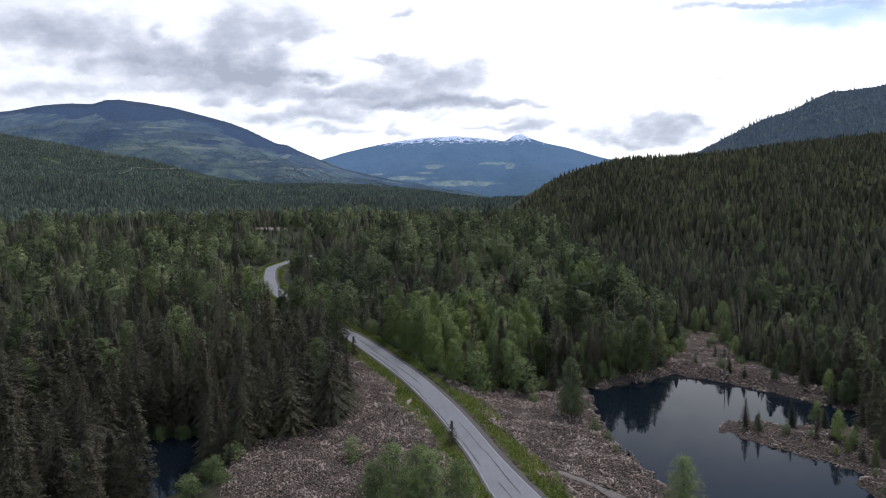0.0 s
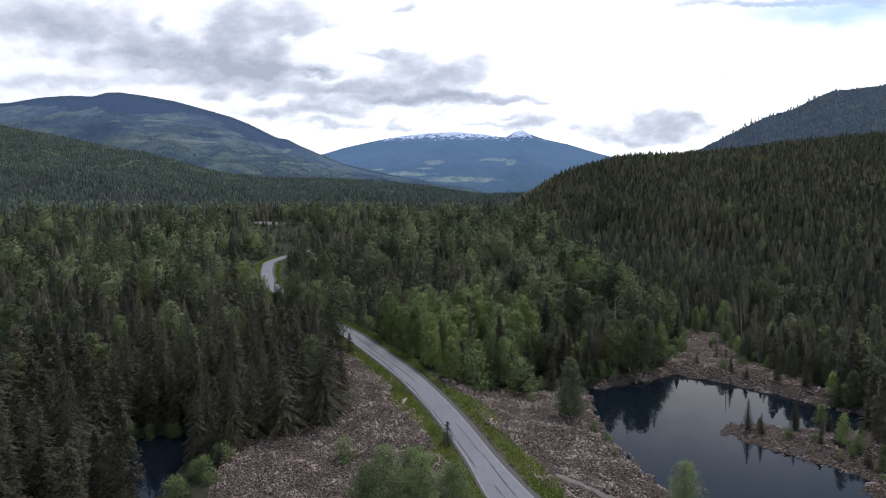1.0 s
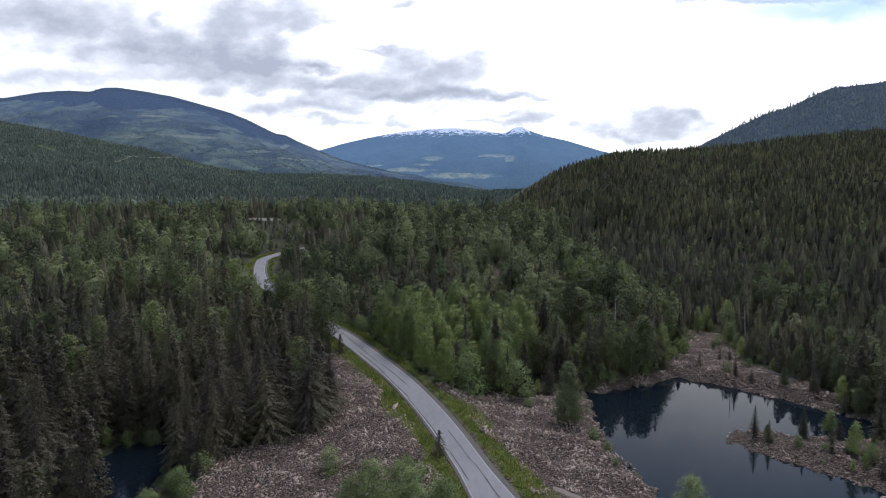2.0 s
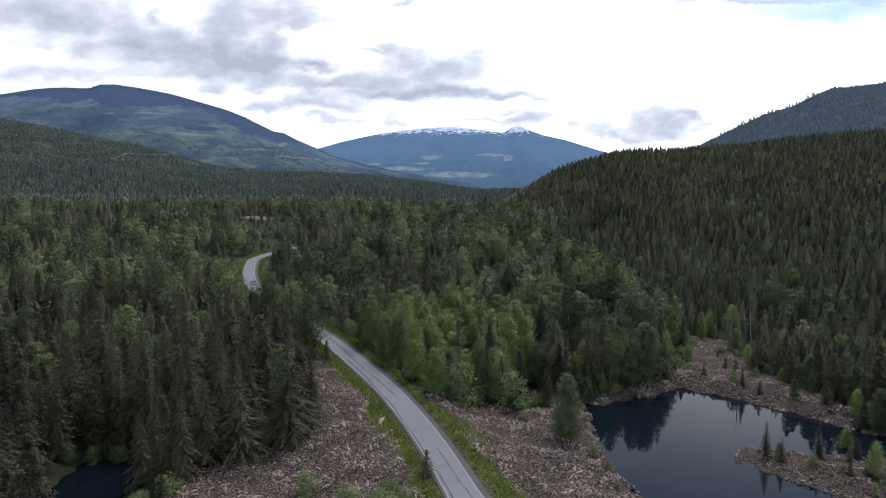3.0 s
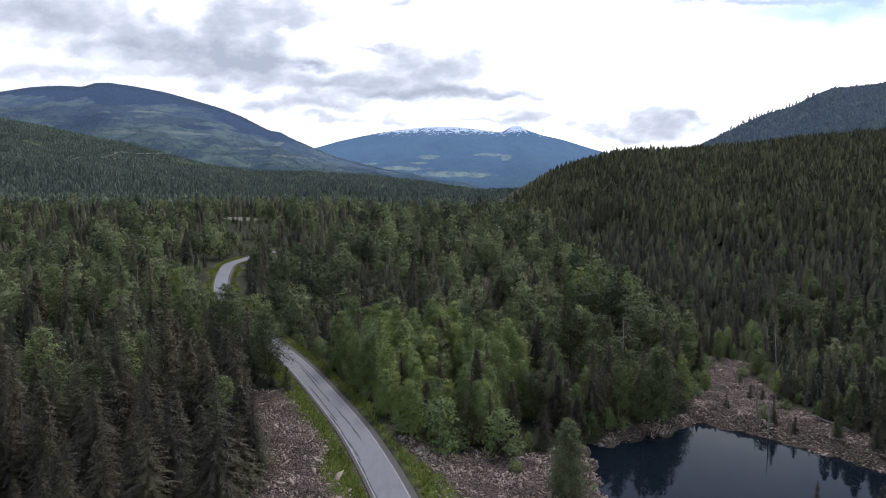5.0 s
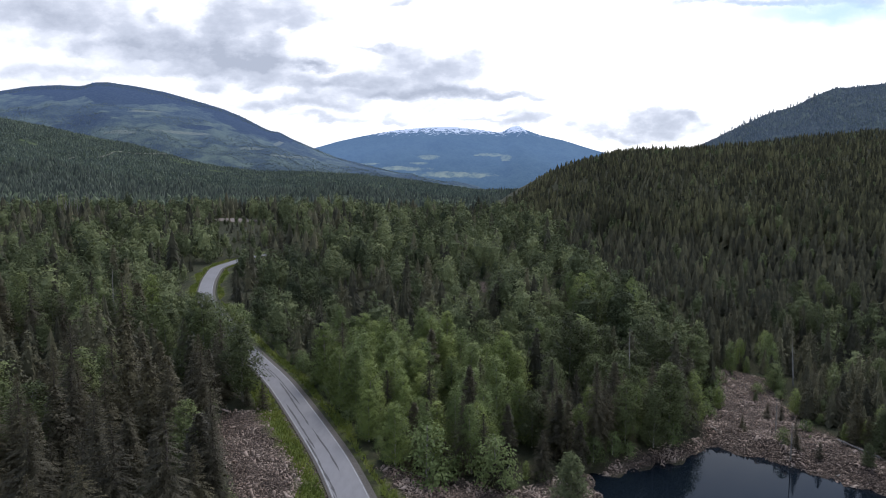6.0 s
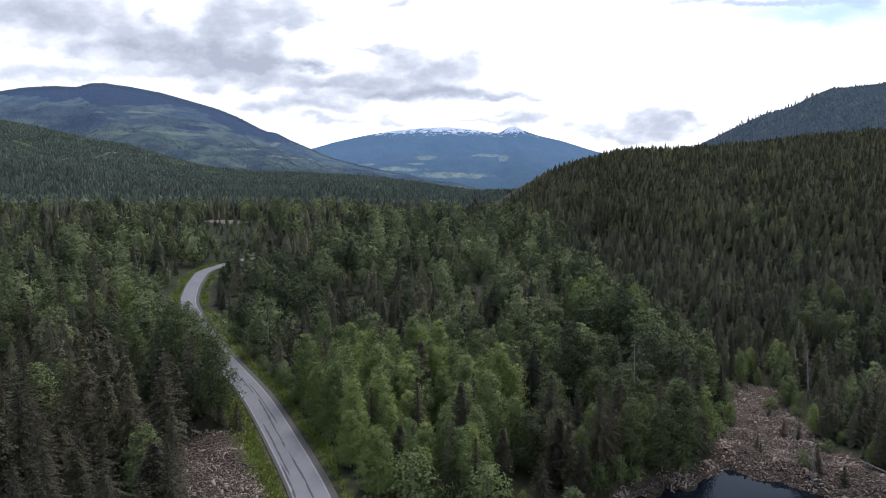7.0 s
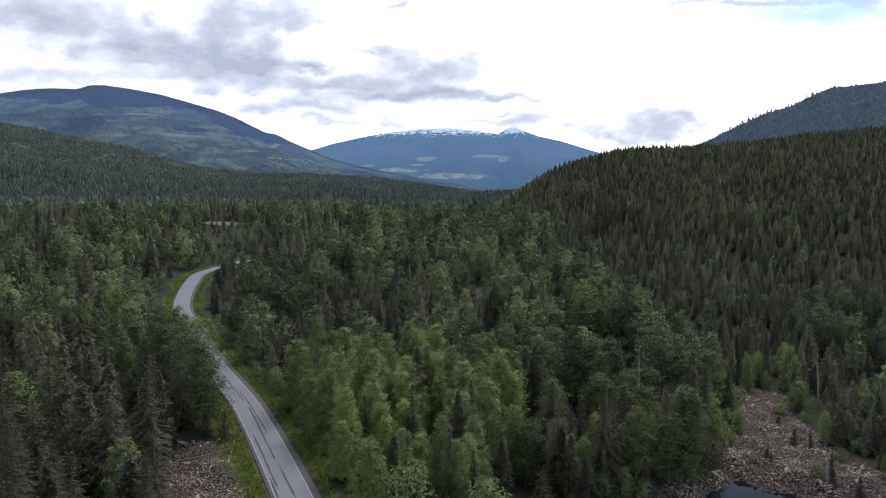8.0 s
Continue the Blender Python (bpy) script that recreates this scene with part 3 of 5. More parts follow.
# ---- mountains behind the valley ----
def mountain(name, crest, y0, front, mat, label, rough, seed, back=500, foot=0.0, hollow=1.0):
    """A range: its crest line, and slopes that fall to the front and to the back."""
    xs = np.linspace(crest[0][0], crest[-1][0], 260)
    h = np.interp(xs, [c[0] for c in crest], [c[1] for c in crest])
    k = np.array([0.22, 0.56, 0.22])
    h = np.convolve(np.pad(h, 1, "edge"), k / k.sum(), "valid")
    vs = np.concatenate([np.linspace(-1, 0, 60), np.linspace(0.08, 1, 12)])
    V = np.zeros((len(vs), len(xs), 3))
    for j, v in enumerate(vs):
        fall = (1 + v) ** hollow if v < 0 else (1 - v)
        yy = y0 + v * (front if v < 0 else back)
        for i, x in enumerate(xs):
            n = noise.fractal(Vector((x, yy, seed * 91.7)) / rough, 0.9, 2.1, 6)
            amp = rough * 0.10 * (1 - abs(2 * abs(v) - 1) ** 2) + rough * 0.006
            scale = 1 + (yy - y0) / y0 * 0.8
            V[j, i] = (x * scale, yy, foot + (h[i] - foot) * fall + n * amp)
    me = tri_mesh(name, V.reshape(-1, 3), grid_faces(len(xs), len(vs)), [mat])
    me.polygons.foreach_set("use_smooth", np.ones(len(me.polygons), bool))
    return tagged(new(name, me), label, "mountain", kind="structure"), V


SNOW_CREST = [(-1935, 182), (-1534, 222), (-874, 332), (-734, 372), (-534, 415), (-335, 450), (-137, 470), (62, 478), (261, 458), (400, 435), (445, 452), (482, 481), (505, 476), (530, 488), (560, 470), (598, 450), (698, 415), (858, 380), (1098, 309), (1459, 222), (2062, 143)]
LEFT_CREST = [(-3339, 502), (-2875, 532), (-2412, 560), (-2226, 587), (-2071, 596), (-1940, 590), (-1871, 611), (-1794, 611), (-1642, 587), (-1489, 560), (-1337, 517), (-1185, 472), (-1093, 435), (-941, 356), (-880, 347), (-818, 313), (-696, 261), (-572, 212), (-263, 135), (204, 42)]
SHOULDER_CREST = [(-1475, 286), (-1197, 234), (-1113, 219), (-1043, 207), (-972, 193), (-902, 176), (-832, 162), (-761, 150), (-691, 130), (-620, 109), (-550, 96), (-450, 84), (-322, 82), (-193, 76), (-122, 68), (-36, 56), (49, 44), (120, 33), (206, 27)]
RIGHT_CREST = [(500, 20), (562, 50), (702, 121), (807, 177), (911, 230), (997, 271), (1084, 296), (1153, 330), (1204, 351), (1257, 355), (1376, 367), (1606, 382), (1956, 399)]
mountain("mountain_snowy", SNOW_CREST, 4500, 1000, snow_material, "distant haze-blue mountain with snow patches along its crest", 420, 1, 250, 10, 1.0)
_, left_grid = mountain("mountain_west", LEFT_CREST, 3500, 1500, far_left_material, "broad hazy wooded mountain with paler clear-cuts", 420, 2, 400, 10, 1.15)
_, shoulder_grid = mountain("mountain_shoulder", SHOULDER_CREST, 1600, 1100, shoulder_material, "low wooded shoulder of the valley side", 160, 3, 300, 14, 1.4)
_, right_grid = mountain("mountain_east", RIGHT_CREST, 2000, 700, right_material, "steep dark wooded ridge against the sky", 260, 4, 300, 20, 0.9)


# ---- road and water ----
def ribbon(line, left, right, lift, crown=0.0):
    """Triangles of a strip along a line, between two offsets, on the road's surface."""
    t = np.gradient(line, axis=0)
    t /= np.hypot(t[:, 0], t[:, 1])[:, None]
    nrm = np.stack([t[:, 1], -t[:, 0]], 1)
    rows = []
    for s in np.linspace(0, 1, 5):
        o = left + (right - left) * s
        p = line + nrm * (np.reshape(o, (-1, 1)) + ROAD_SHIFT)
        z = np.interp(line[:, 1], *ROAD_Z) + lift - crown * np.square(o / ROAD_HALF)
        rows.append(np.column_stack([p, z]))
    V = np.stack(rows, 1).reshape(-1, 3)
    return V, grid_faces(5, len(line))


# the road widens where a track joins it
widen = 0.75 * (1 - smooth((road_line[:, 1] - 50) / 16))
V, F = ribbon(road_line, -ROAD_HALF - widen, ROAD_HALF + widen, 0.08, 0.05)
road = tagged(new("road", tri_mesh("road", V, F[:, ::-1], [asphalt])), "narrow weathered grey asphalt road with worn white lines", "road", kind="structure")


def road_part(name, line, left, right, lift, mat, label=""):
    V, F = ribbon(line, left, right, lift, 0.05)
    ob = new(name, tri_mesh(name, V, F[:, ::-1], [mat]))
    ob.parent = road
    if label:
        tagged(ob, label)
    return ob


for side in (-1, 1):
    a, b = sorted((side * (ROAD_HALF + widen), side * (ROAD_HALF + widen + 0.6 + 0.25 * side)), key=lambda o: o[0])
    road_part("shoulder", road_line, a, b, 0.055, gravel, "narrow dark gravel shoulder")
    a, b = sorted((side * (1.94 + widen), side * (2.03 + widen)), key=lambda o: o[0])
    road_part("edge_line", road_line, a, b, 0.088, paint, "worn white edge line")


def stretch_of(y0, y1):
    return road_line[(road_line[:, 1] >= y0) & (road_line[:, 1] <= y1)]


rng = np.random.default_rng(7)
for i in range(4):
    y0 = 49 + i * 7.5
    seg = stretch_of(y0, y0 + 3.0)
    if len(seg) > 2:
        road_part("centre_dash", seg, -0.06, 0.06, 0.088, paint)


def crack(y0, y1, offset, sway, width):
    """A wandering sealed crack along the road."""
    seg = stretch_of(y0, y1)
    n = len(seg)
    if n < 4:
        return
    o = offset + 0.4 + sway * np.cumsum(rng.normal(0, 0.35, n)) / math.sqrt(n)
    w = width * (0.5 + rng.random(n))
    w[0] = w[-1] = 0.02
    road_part("sealed_crack", seg, o - w / 2, o + w / 2, 0.092, tar)


for y0, y1, o, sway, w in ((52, 66, 0.35, 0.3, 0.16), (64, 78, 0.1, 0.3, 0.13), (60, 72, -2.0, 0.2, 0.16), (74, 92, -2.2, 0.4, 0.2), (90, 108, -2.0, 0.5, 0.24), (104, 122, -1.7, 0.4, 0.22),
                           (96, 112, -0.3, 0.4, 0.2), (112, 132, -0.6, 0.6, 0.24), (120, 140, 0.2, 0.4, 0.2), (134, 150, -0.4, 0.4, 0.22), (140, 160, -1.6, 0.3, 0.2), (48, 58, -1.2, 0.3, 0.14)):
    crack(y0, y1, o, sway, w)


TRACK = [(10.2, 61.0), (12.4, 58.4), (15.5, 54.6), (20, 49), (27, 40)]


def track_off(x, y):
    line = spline(TRACK, 0.8)
    return np.min(np.hypot(np.subtract.outer(np.ravel(x), line[:, 0]), np.subtract.outer(np.ravel(y), line[:, 1])), 1).reshape(np.shape(x))


def make_track():
    line = spline(TRACK, 0.8)
    t = np.gradient(line, axis=0)
    t /= np.hypot(t[:, 0], t[:, 1])[:, None]
    nrm = np.stack([t[:, 1], -t[:, 0]], 1)
    w = 1.15 + 0.3 * np.sin(np.arange(len(line)) * 0.7) + 0.2 * np.sin(np.arange(len(line)) * 1.9)
    w[0] = w[-1] = 0.3
    rows = [line + nrm * (w * o)[:, None] for o in np.linspace(-1, 1, 7)]
    P = np.stack(rows, 1).reshape(-1, 2)
    drop = np.tile(np.array([-0.30, -0.02, 0.05, 0.07, 0.05, -0.02, -0.30]), len(line))
    z = relief(P[:, 0], P[:, 1]) + heaps(P[:, 0], P[:, 1]) + drop
    me = tri_mesh("track", np.column_stack([P, z]), grid_faces(7, len(line))[:, ::-1], [track_dust])
    return tagged(new("track", me), "pale gravel track leading off through the stones", "track", kind="structure")


make_track()
cx, cy = np.array(CLEARING, float).mean(0)
ring = [(cx + (a - cx) * k, cy + (b - cy) * k) for k in (0.5, 1.1) for a, b in CLEARING]
n = len(CLEARING)
V = np.array([(a, b, float(relief(a, b)) + 0.2) for a, b in [(cx, cy)] + ring])
F = [(0, 1 + i, 1 + (i + 1) % n) for i in range(n)]
for i in range(n):
    j = (i + 1) % n
    F += [(1 + i, 1 + n + i, 1 + n + j), (1 + i, 1 + n + j, 1 + j)]
up = np.cross(V[F[0][1]] - V[0], V[F[0][2]] - V[0])[2] > 0
tagged(new("clearing", tri_mesh("clearing", V, np.array(F)[:, ::1 if up else -1], [clearing_gravel])), "pale bare gravel clearing in the far wood", "clearing", kind="structure")


def pool(name, poly, label):
    """A level sheet of water a little wider than its shore, which the banks cut off."""
    p = np.array(poly, float)
    c = p.mean(0)
    bm = bmesh.new()
    pts = [bm.verts.new((*(q + (q - c) / np.hypot(*(q - c)) * 2.0), 0.0)) for q in p]
    bmesh.ops.convex_hull(bm, input=pts)
    bmesh.ops.delete(bm, geom=[v for v in bm.verts if not v.link_edges], context="VERTS")
    outline = sorted([v.co.copy() for v in bm.verts], key=lambda v: math.atan2(v.y - c[1], v.x - c[0]))
    bm.free()
    me = bpy.data.meshes.new(name)
    me.from_pydata([v[:] for v in outline], [], [list(range(len(outline)))])
    me.materials.append(water_material)
    return tagged(new(name, me), label, "pond", kind="structure")


pool("water_pond", POND, "still dark pond mirroring clouds and conifers")
pool("water_west", WEST_POND, "small dark pool among the conifers")


# ---- trees: templates ----
def tube(points, radii, sides=6):
    V, F = [], []
    for i, (p, r) in enumerate(zip(points, radii)):
        for k in range(sides):
            a = 2 * math.pi * k / sides
            V.append((p[0] + r * math.cos(a), p[1] + r * math.sin(a), p[2]))
    for i in range(len(points) - 1):
        for k in range(sides):
            a, b = i * sides + k, i * sides + (k + 1) % sides
            F += [(a, b, b + sides), (a, b + sides, a + sides)]
    return np.array(V), np.array(F)


def join(parts):
    V, F, W, n = [], [], [], 0
    for v, f, w in parts:
        V.append(v), F.append(np.asarray(f) + n), W.append(np.full(len(f), w))
        n += len(v)
    return np.vstack(V), np.vstack(F), np.concatenate(W)


def conifer_crown(rng, h, radius, whorls, branches, pieces, base=0.1, droop=0.32, ragged=0.25):
    """Needles of a spruce: drooping boughs all round the stem, each feathered with side twigs."""
    T = []
    for i in range(whorls):
        turn = rng.random() * 6.3
        s0 = i / whorls
        n = max(3, round(branches * (1 - 0.4 * s0)))
        for k in range(n):
            s = min(0.985, max(0.0, (i + rng.uniform(-0.5, 1.0)) / whorls))
            z = h * (base + (1 - base) * s)
            r = radius * ((1 - s) ** 0.90 * 0.97 + 0.03) * (1 - 0.35 * max(0, 0.15 - s) / 0.15)
            a = turn + 6.283 * (k + rng.normal(0, 0.2)) / n
            rr = r * float(np.clip(1 + rng.normal(0, ragged), 0.45, 1.5))
            d = np.array([math.cos(a), math.sin(a), 0])
            e = np.array([-d[1], d[0], 0])
            dz = -droop * (1.25 - 1.0 * s) + rng.normal(0, 0.08)
            for q in range(pieces):
                t0, t1 = (q + 0.1) / pieces, (q + 0.75) / pieces
                p0 = d * rr * t0 + np.array([0, 0, z + dz * rr * t0 * t0 + 0.04 * rr])
                p1 = d * rr * t1 + np.array([0, 0, z + dz * rr * t1 * t1 + 0.02 * rr])
                w = (0.26 if pieces < 4 else 0.18) * rr * (1.15 - 0.8 * t0) + 0.16
                for side in (-1, 1):
                    out = (p1 + d * w * rng.uniform(0.35, 0.8) + e * side * w * rng.uniform(0.45, 1.0) + np.array([0, 0, -w * rng.uniform(0.15, 0.6)]))
                    T.append((p0, p1 + np.array([0, 0, rng.normal(0, 0.05)]), out))
            tip = d * rr + np.array([0, 0, z + dz * rr])
            T.append((tip - e * 0.10 - d * 0.3 * rr / pieces, tip + e * 0.10 - d * 0.3 * rr / pieces, tip + d * 0.22 + np.array([0, 0, 0.05])))
    # leader
    for k in range(4):
        a = k * 1.57 + rng.random()
        T.append(((0, 0, h), (0.22 * math.cos(a), 0.22 * math.sin(a), h - 0.9), (0.05 * math.cos(a + 1), 0.05 * math.sin(a + 1), h - 0.8)))
    V = np.array(T, float).reshape(-1, 3)
    return V, np.arange(len(V)).reshape(-1, 3)


def leafy_crown(rng, h, radius, limbs, per, size, base=0.25, pointed=0.5, rise=0.9):
    """Leaves on the limbs of a broad-leaved tree, which climb (or, with rise below nought, droop) outwards from the stem; many small
    sprays of leaves lie along each limb."""
    T, tips = [], []
    for i in range(limbs):
        s = ((i + 0.5) / limbs) ** 0.9
        z = h * (base + (0.99 - base) * s)
        prof = min(1.0, ((s + 0.06) / 0.22) ** 0.6) * (1 - s) ** (0.30 + 0.62 * pointed)
        a = i * 2.4 + rng.normal(0, 0.4)
        rr = radius * prof * rng.uniform(0.62, 1.18) + 0.18
        d = np.array([math.cos(a), math.sin(a), 0.0])
        tip = d * rr + np.array([0, 0, z + rng.normal(0, 0.012) * h])
        tips.append(tip)
        root = np.array([0, 0, max(0.06 * h, min(0.95 * h, tip[2] - rr * rise * rng.uniform(0.75, 1.3)))])
        way = tip - root
        long = np.linalg.norm(way)
        n = max(5, int(per * rng.uniform(0.75, 1.25) * (0.45 + 0.75 * rr / radius)))
        t = 1.04 - 0.80 * rng.random(n) ** 1.25
        wide = (0.15 * rr + 0.22) * (0.45 + 1.1 * np.clip(1.05 - t, 0, 1)) * (1.25 - 0.4 * pointed)
        m = root + way * t[:, None] + rng.normal(0, 1, (n, 3)) * np.array([1, 1, 0.75]) * wide[:, None]
        face = rng.normal(0, 0.33, (n, 3)) + d * (0.95 - 0.6 * s) + np.array([0, 0, 0.35 + 0.55 * s])
        face /= np.linalg.norm(face, axis=1)[:, None]
        along = way / long + rng.normal(0, 0.55, (n, 3))
        u1 = along - face * np.sum(along * face, 1)[:, None]
        u1 /= np.linalg.norm(u1, axis=1)[:, None]
        u2 = np.cross(face, u1)
        k = (size * rng.uniform(0.6, 1.4, n))[:, None]
        T.append(np.stack([m + u1 * k * 0.75, m - u1 * k * 0.45 + u2 * k * 0.42, m - u1 * k * 0.45 - u2 * k * 0.42], 1))
    V = np.concatenate(T).reshape(-1, 3)
    return V, np.arange(len(V)).reshape(-1, 3), tips


def trunk_of(rng, h, r, top=0.96, limbs=(), sides=6):
    pts = [(0, 0, -0.6), (0, 0, 0.4), (rng.normal(0, 0.06), rng.normal(0, 0.06), h * 0.4), (rng.normal(0, 0.08), rng.normal(0, 0.08), h * 0.75), (0, 0, h * top)]
    parts = [(*tube(pts, [r * 1.4, r, r * 0.72, r * 0.4, 0.02], sides), 0)]
    for tip in limbs:
        z0 = max(h * 0.08, tip[2] - np.hypot(tip[0], tip[1]) * 1.1)
        a = np.array([0, 0, z0])
        parts.append((*tube([a, (a + tip) / 2 + np.array([0, 0, -0.02 * h]), tip], [r * 0.35, r * 0.22, 0.02], 4), 0))
    return join(parts)[:2]


def part(name, verts, tris, mat, parent, label=""):
    ob = new(name, tri_mesh(name, verts, tris, [mat]))
    ob.parent = parent
    if label:
        tagged(ob, label)
    return ob


def thing(name, label, category, group=""):
    return tagged(new(name), label, category, group)


def make_conifer(seed, h, radius, whorls=42, branches=9, pieces=7, label="tall dark green spruce with drooping boughs", base=0.08, ragged=0.22):
    rng = np.random.default_rng(seed)
    e = thing("spruce_tree", label, "tree", "spruces of the valley wood")
    part("trunk", *trunk_of(rng, h, 0.011 * h + 0.05), bark, e)
    part("crown", *conifer_crown(rng, h, radius, whorls, branches, pieces, base, 0.34, ragged), needles, e)
    return e


def make_leafy(seed, h, radius, mat, clumps=56, per=68, size=0.40, label="poplar with grey-green leaves in loose clumps", name="poplar_tree", group="poplars of the valley wood", base=0.18, pointed=0.5, stem=None, rise=0.9):
    rng = np.random.default_rng(seed)
    e = thing(name, label, "tree", group)
    V, F, tips = leafy_crown(rng, h, radius, clumps, per, size, base, pointed, rise)
    part("trunk", *trunk_of(rng, h, 0.010 * h + 0.04, 0.93, tips[::4]), stem or pale_bark, e)
    part("crown", V, F, mat, e)
    return e


def make_snag(seed, h):
    rng = np.random.default_rng(seed)
    e = thing("dead_tree", "bare grey dead conifer with broken twigs", "tree", "dead trees")
    tips = []
    for i in range(44):
        s = 0.2 + 0.76 * i / 44
        a, r = rng.random() * 6.3, (1.05 - s) * 1.9 * rng.uniform(0.5, 1.2)
        tips.append((np.array([math.cos(a) * r, math.sin(a) * r, h * s - 0.25 * r]), h * s))
    parts = [(*tube([(0, 0, -0.5), (0, 0, h * 0.5), (0.1, 0.05, h)], [0.20, 0.13, 0.03], 6), 0)]
    for tip, z in tips:
        parts.append((*tube([np.array([0, 0, z]), tip], [0.045, 0.015], 4), 0))
    V, F, _ = join(parts)
    part("trunk", V, F, dead_wood, e)
    return e


def put(e, x, y, scale=1.0, turn=0.0, lean=0.0, stretch=1.0, sink=0.0):
    z = float(relief(x, y)) - sink
    m = pose(x, y, z, lean, 0, turn) @ Matrix.Diagonal((scale, scale, scale * stretch, 1))
    return copy_thing(e, m)


spruces = [make_conifer(11, 17, 3.8, 52, 7, 8, base=0.04), make_conifer(12, 18, 3.3, 56, 7, 8), make_conifer(13, 13, 3.5, 44, 7, 8, base=0.03), make_conifer(14, 17, 4.0, 52, 7, 8, ragged=0.32, base=0.04)]
poplars = [make_leafy(21, 15, 4.2, leaves, 80, 80, 0.28, base=0.16, pointed=0.2), make_leafy(22, 12.5, 4.3, leaves, 76, 80, 0.28, base=0.14, pointed=0.05), make_leafy(23, 16.5, 4.4, leaves, 86, 80, 0.29, base=0.2, pointed=0.25)]
ASPEN = dict(label="young aspen with bright yellow-green leaves", name="aspen_tree", group="bright aspens beside the road")
fresh_leaves = foliage("aspen_leaves", (0.085, 0.112, 0.040), (0.160, 0.203, 0.070), (0.240, 0.285, 0.105), False, 0.15, 0.16)
aspens = [make_leafy(31, 15.0, 3.1, bright_leaves, 92, 78, 0.22, base=0.1, pointed=0.3, rise=1.25, **ASPEN), make_leafy(32, 12, 2.8, bright_leaves, 76, 76, 0.21, base=0.1, pointed=0.2, rise=1.2, **ASPEN),
          make_leafy(33, 14, 3.1, fresh_leaves, 84, 78, 0.23, base=0.1, pointed=0.3, rise=1.2, label="young aspen with fresh mid-green leaves", name="aspen_tree", group="bright aspens beside the road")]
BUSH = dict(name="willow_bush", group="bushes on the tailings")
cedar_green = foliage("cedar_green", (0.060, 0.074, 0.036), (0.100, 0.118, 0.056), (0.150, 0.168, 0.080), False, 0.1)
willow_leaves = foliage("willow_leaves", (0.090, 0.122, 0.046), (0.148, 0.188, 0.072), (0.212, 0.254, 0.104), False, 0.1, 0.16)
bushes = [make_leafy(41, 4.5, 2.1, willow_leaves, 34, 46, 0.20, "round leafy willow bush on stony ground", base=0.1, pointed=0.2, **BUSH),
          make_leafy(42, 2.6, 1.7, willow_leaves, 22, 40, 0.20, "low green bush at the wood's edge", base=0.08, pointed=0.1, **BUSH)]
HEMLOCK = dict(label="dark hemlock with a soft dense conical crown", name="hemlock_tree", group="hemlocks of the valley wood", stem=bark)
hemlocks = [make_leafy(17, 17, 3.0, needles, 110, 56, 0.28, base=0.04, pointed=0.95, rise=-0.25, **HEMLOCK), make_leafy(18, 14, 3.0, needles, 96, 56, 0.28, base=0.03, pointed=0.85, rise=-0.2, **HEMLOCK)]
cedar = make_leafy(16, 11, 3.5, cedar_green, 120, 90, 0.21, "dense broad cedar standing alone on the pond bank", "cedar_tree", "", 0.03, 0.5, rise=0.3)
near_bush = make_leafy(43, 8.0, 3.2, willow_leaves, 90, 80, 0.17, "tall leafy willow bush growing from the stones", base=0.08, pointed=0.3, **BUSH)
young_spruce = make_conifer(15, 3.6, 1.25, 17, 7, 4, "small young spruce standing on open ground", 0.03)
snags = [make_snag(51, 15), make_snag(52, 11)]
templates = spruces + hemlocks + [cedar] + poplars + aspens + bushes + [near_bush, young_spruce] + snags


# ---- where trees stand ----
def free(x, y, margin=0.0):
    """Whether a tree may stand there: off the road, the water and the open stony ground."""
    off = road_off(x, y)
    ok = (off > 6.0 + margin) | (off < -7.5 - margin)
    for p in (POND, WEST_POND):
        ok &= inside_by(x, y, p) < -1.2 - margin
    for p in (LEFT_RUBBLE, RIGHT_RUBBLE, BANK_RUBBLE, CLEARING, BARE_PATCH, SPIT, POOL_SHORE):
        ok &= inside_by(x, y, p) < -0.3 - margin
    return ok


def scatter(rng, x0, x1, y0, y1, step):
    nx, ny = int((x1 - x0) / step), int((y1 - y0) / step)
    i, j = np.meshgrid(np.arange(nx), np.arange(ny))
    x = x0 + (i + 0.5 + 0.5 * (j % 2) + rng.uniform(-0.42, 0.42, i.shape)) * step
    y = y0 + (j + 0.5 + rng.uniform(-0.42, 0.42, i.shape)) * step
    return x.ravel(), y.ravel()


def in_sight(x, y, spare=14.0):
    return (np.abs(x + 3) < (y + 25) * 0.72 + spare) & (y > 30)


# stands of trees: their bounds and the share of broad-leaved trees
STANDS = [
    ([(-20, 60), (-20, 112), (-60, 118), (-140, 118), (-140, 30), (-30, 30)], 0.0),
    ([(-34, 98), (-36, 140), (-150, 146), (-150, 70), (-70, 82), (-46, 94)], 0.10),
    ([(-46, 150), (-130, 142), (-300, 300), (-320, 480), (-60, 480), (-40, 220), (-60, 200)], 0.55),
    ([(-45, 165), (-28, 140), (-4, 146), (-10, 185), (-40, 215)], 0.45),
    ([(4, 120), (36, 124), (60, 146), (50, 178), (24, 186), (-2, 152)], 0.88),
    ([(-34, 152), (-26, 130), (-14, 112), (-17, 128), (-21, 150)], 0.1),
    ([(12, 96), (40, 110), (52, 120), (44, 124), (20, 120), (8, 110)], 0.5),
    ([(86, 146), (112, 150), (128, 190), (104, 200)], 0.62),
    ([(-40, 230), (40, 200), (60, 260), (50, 420), (-60, 460)], 0.78),
]


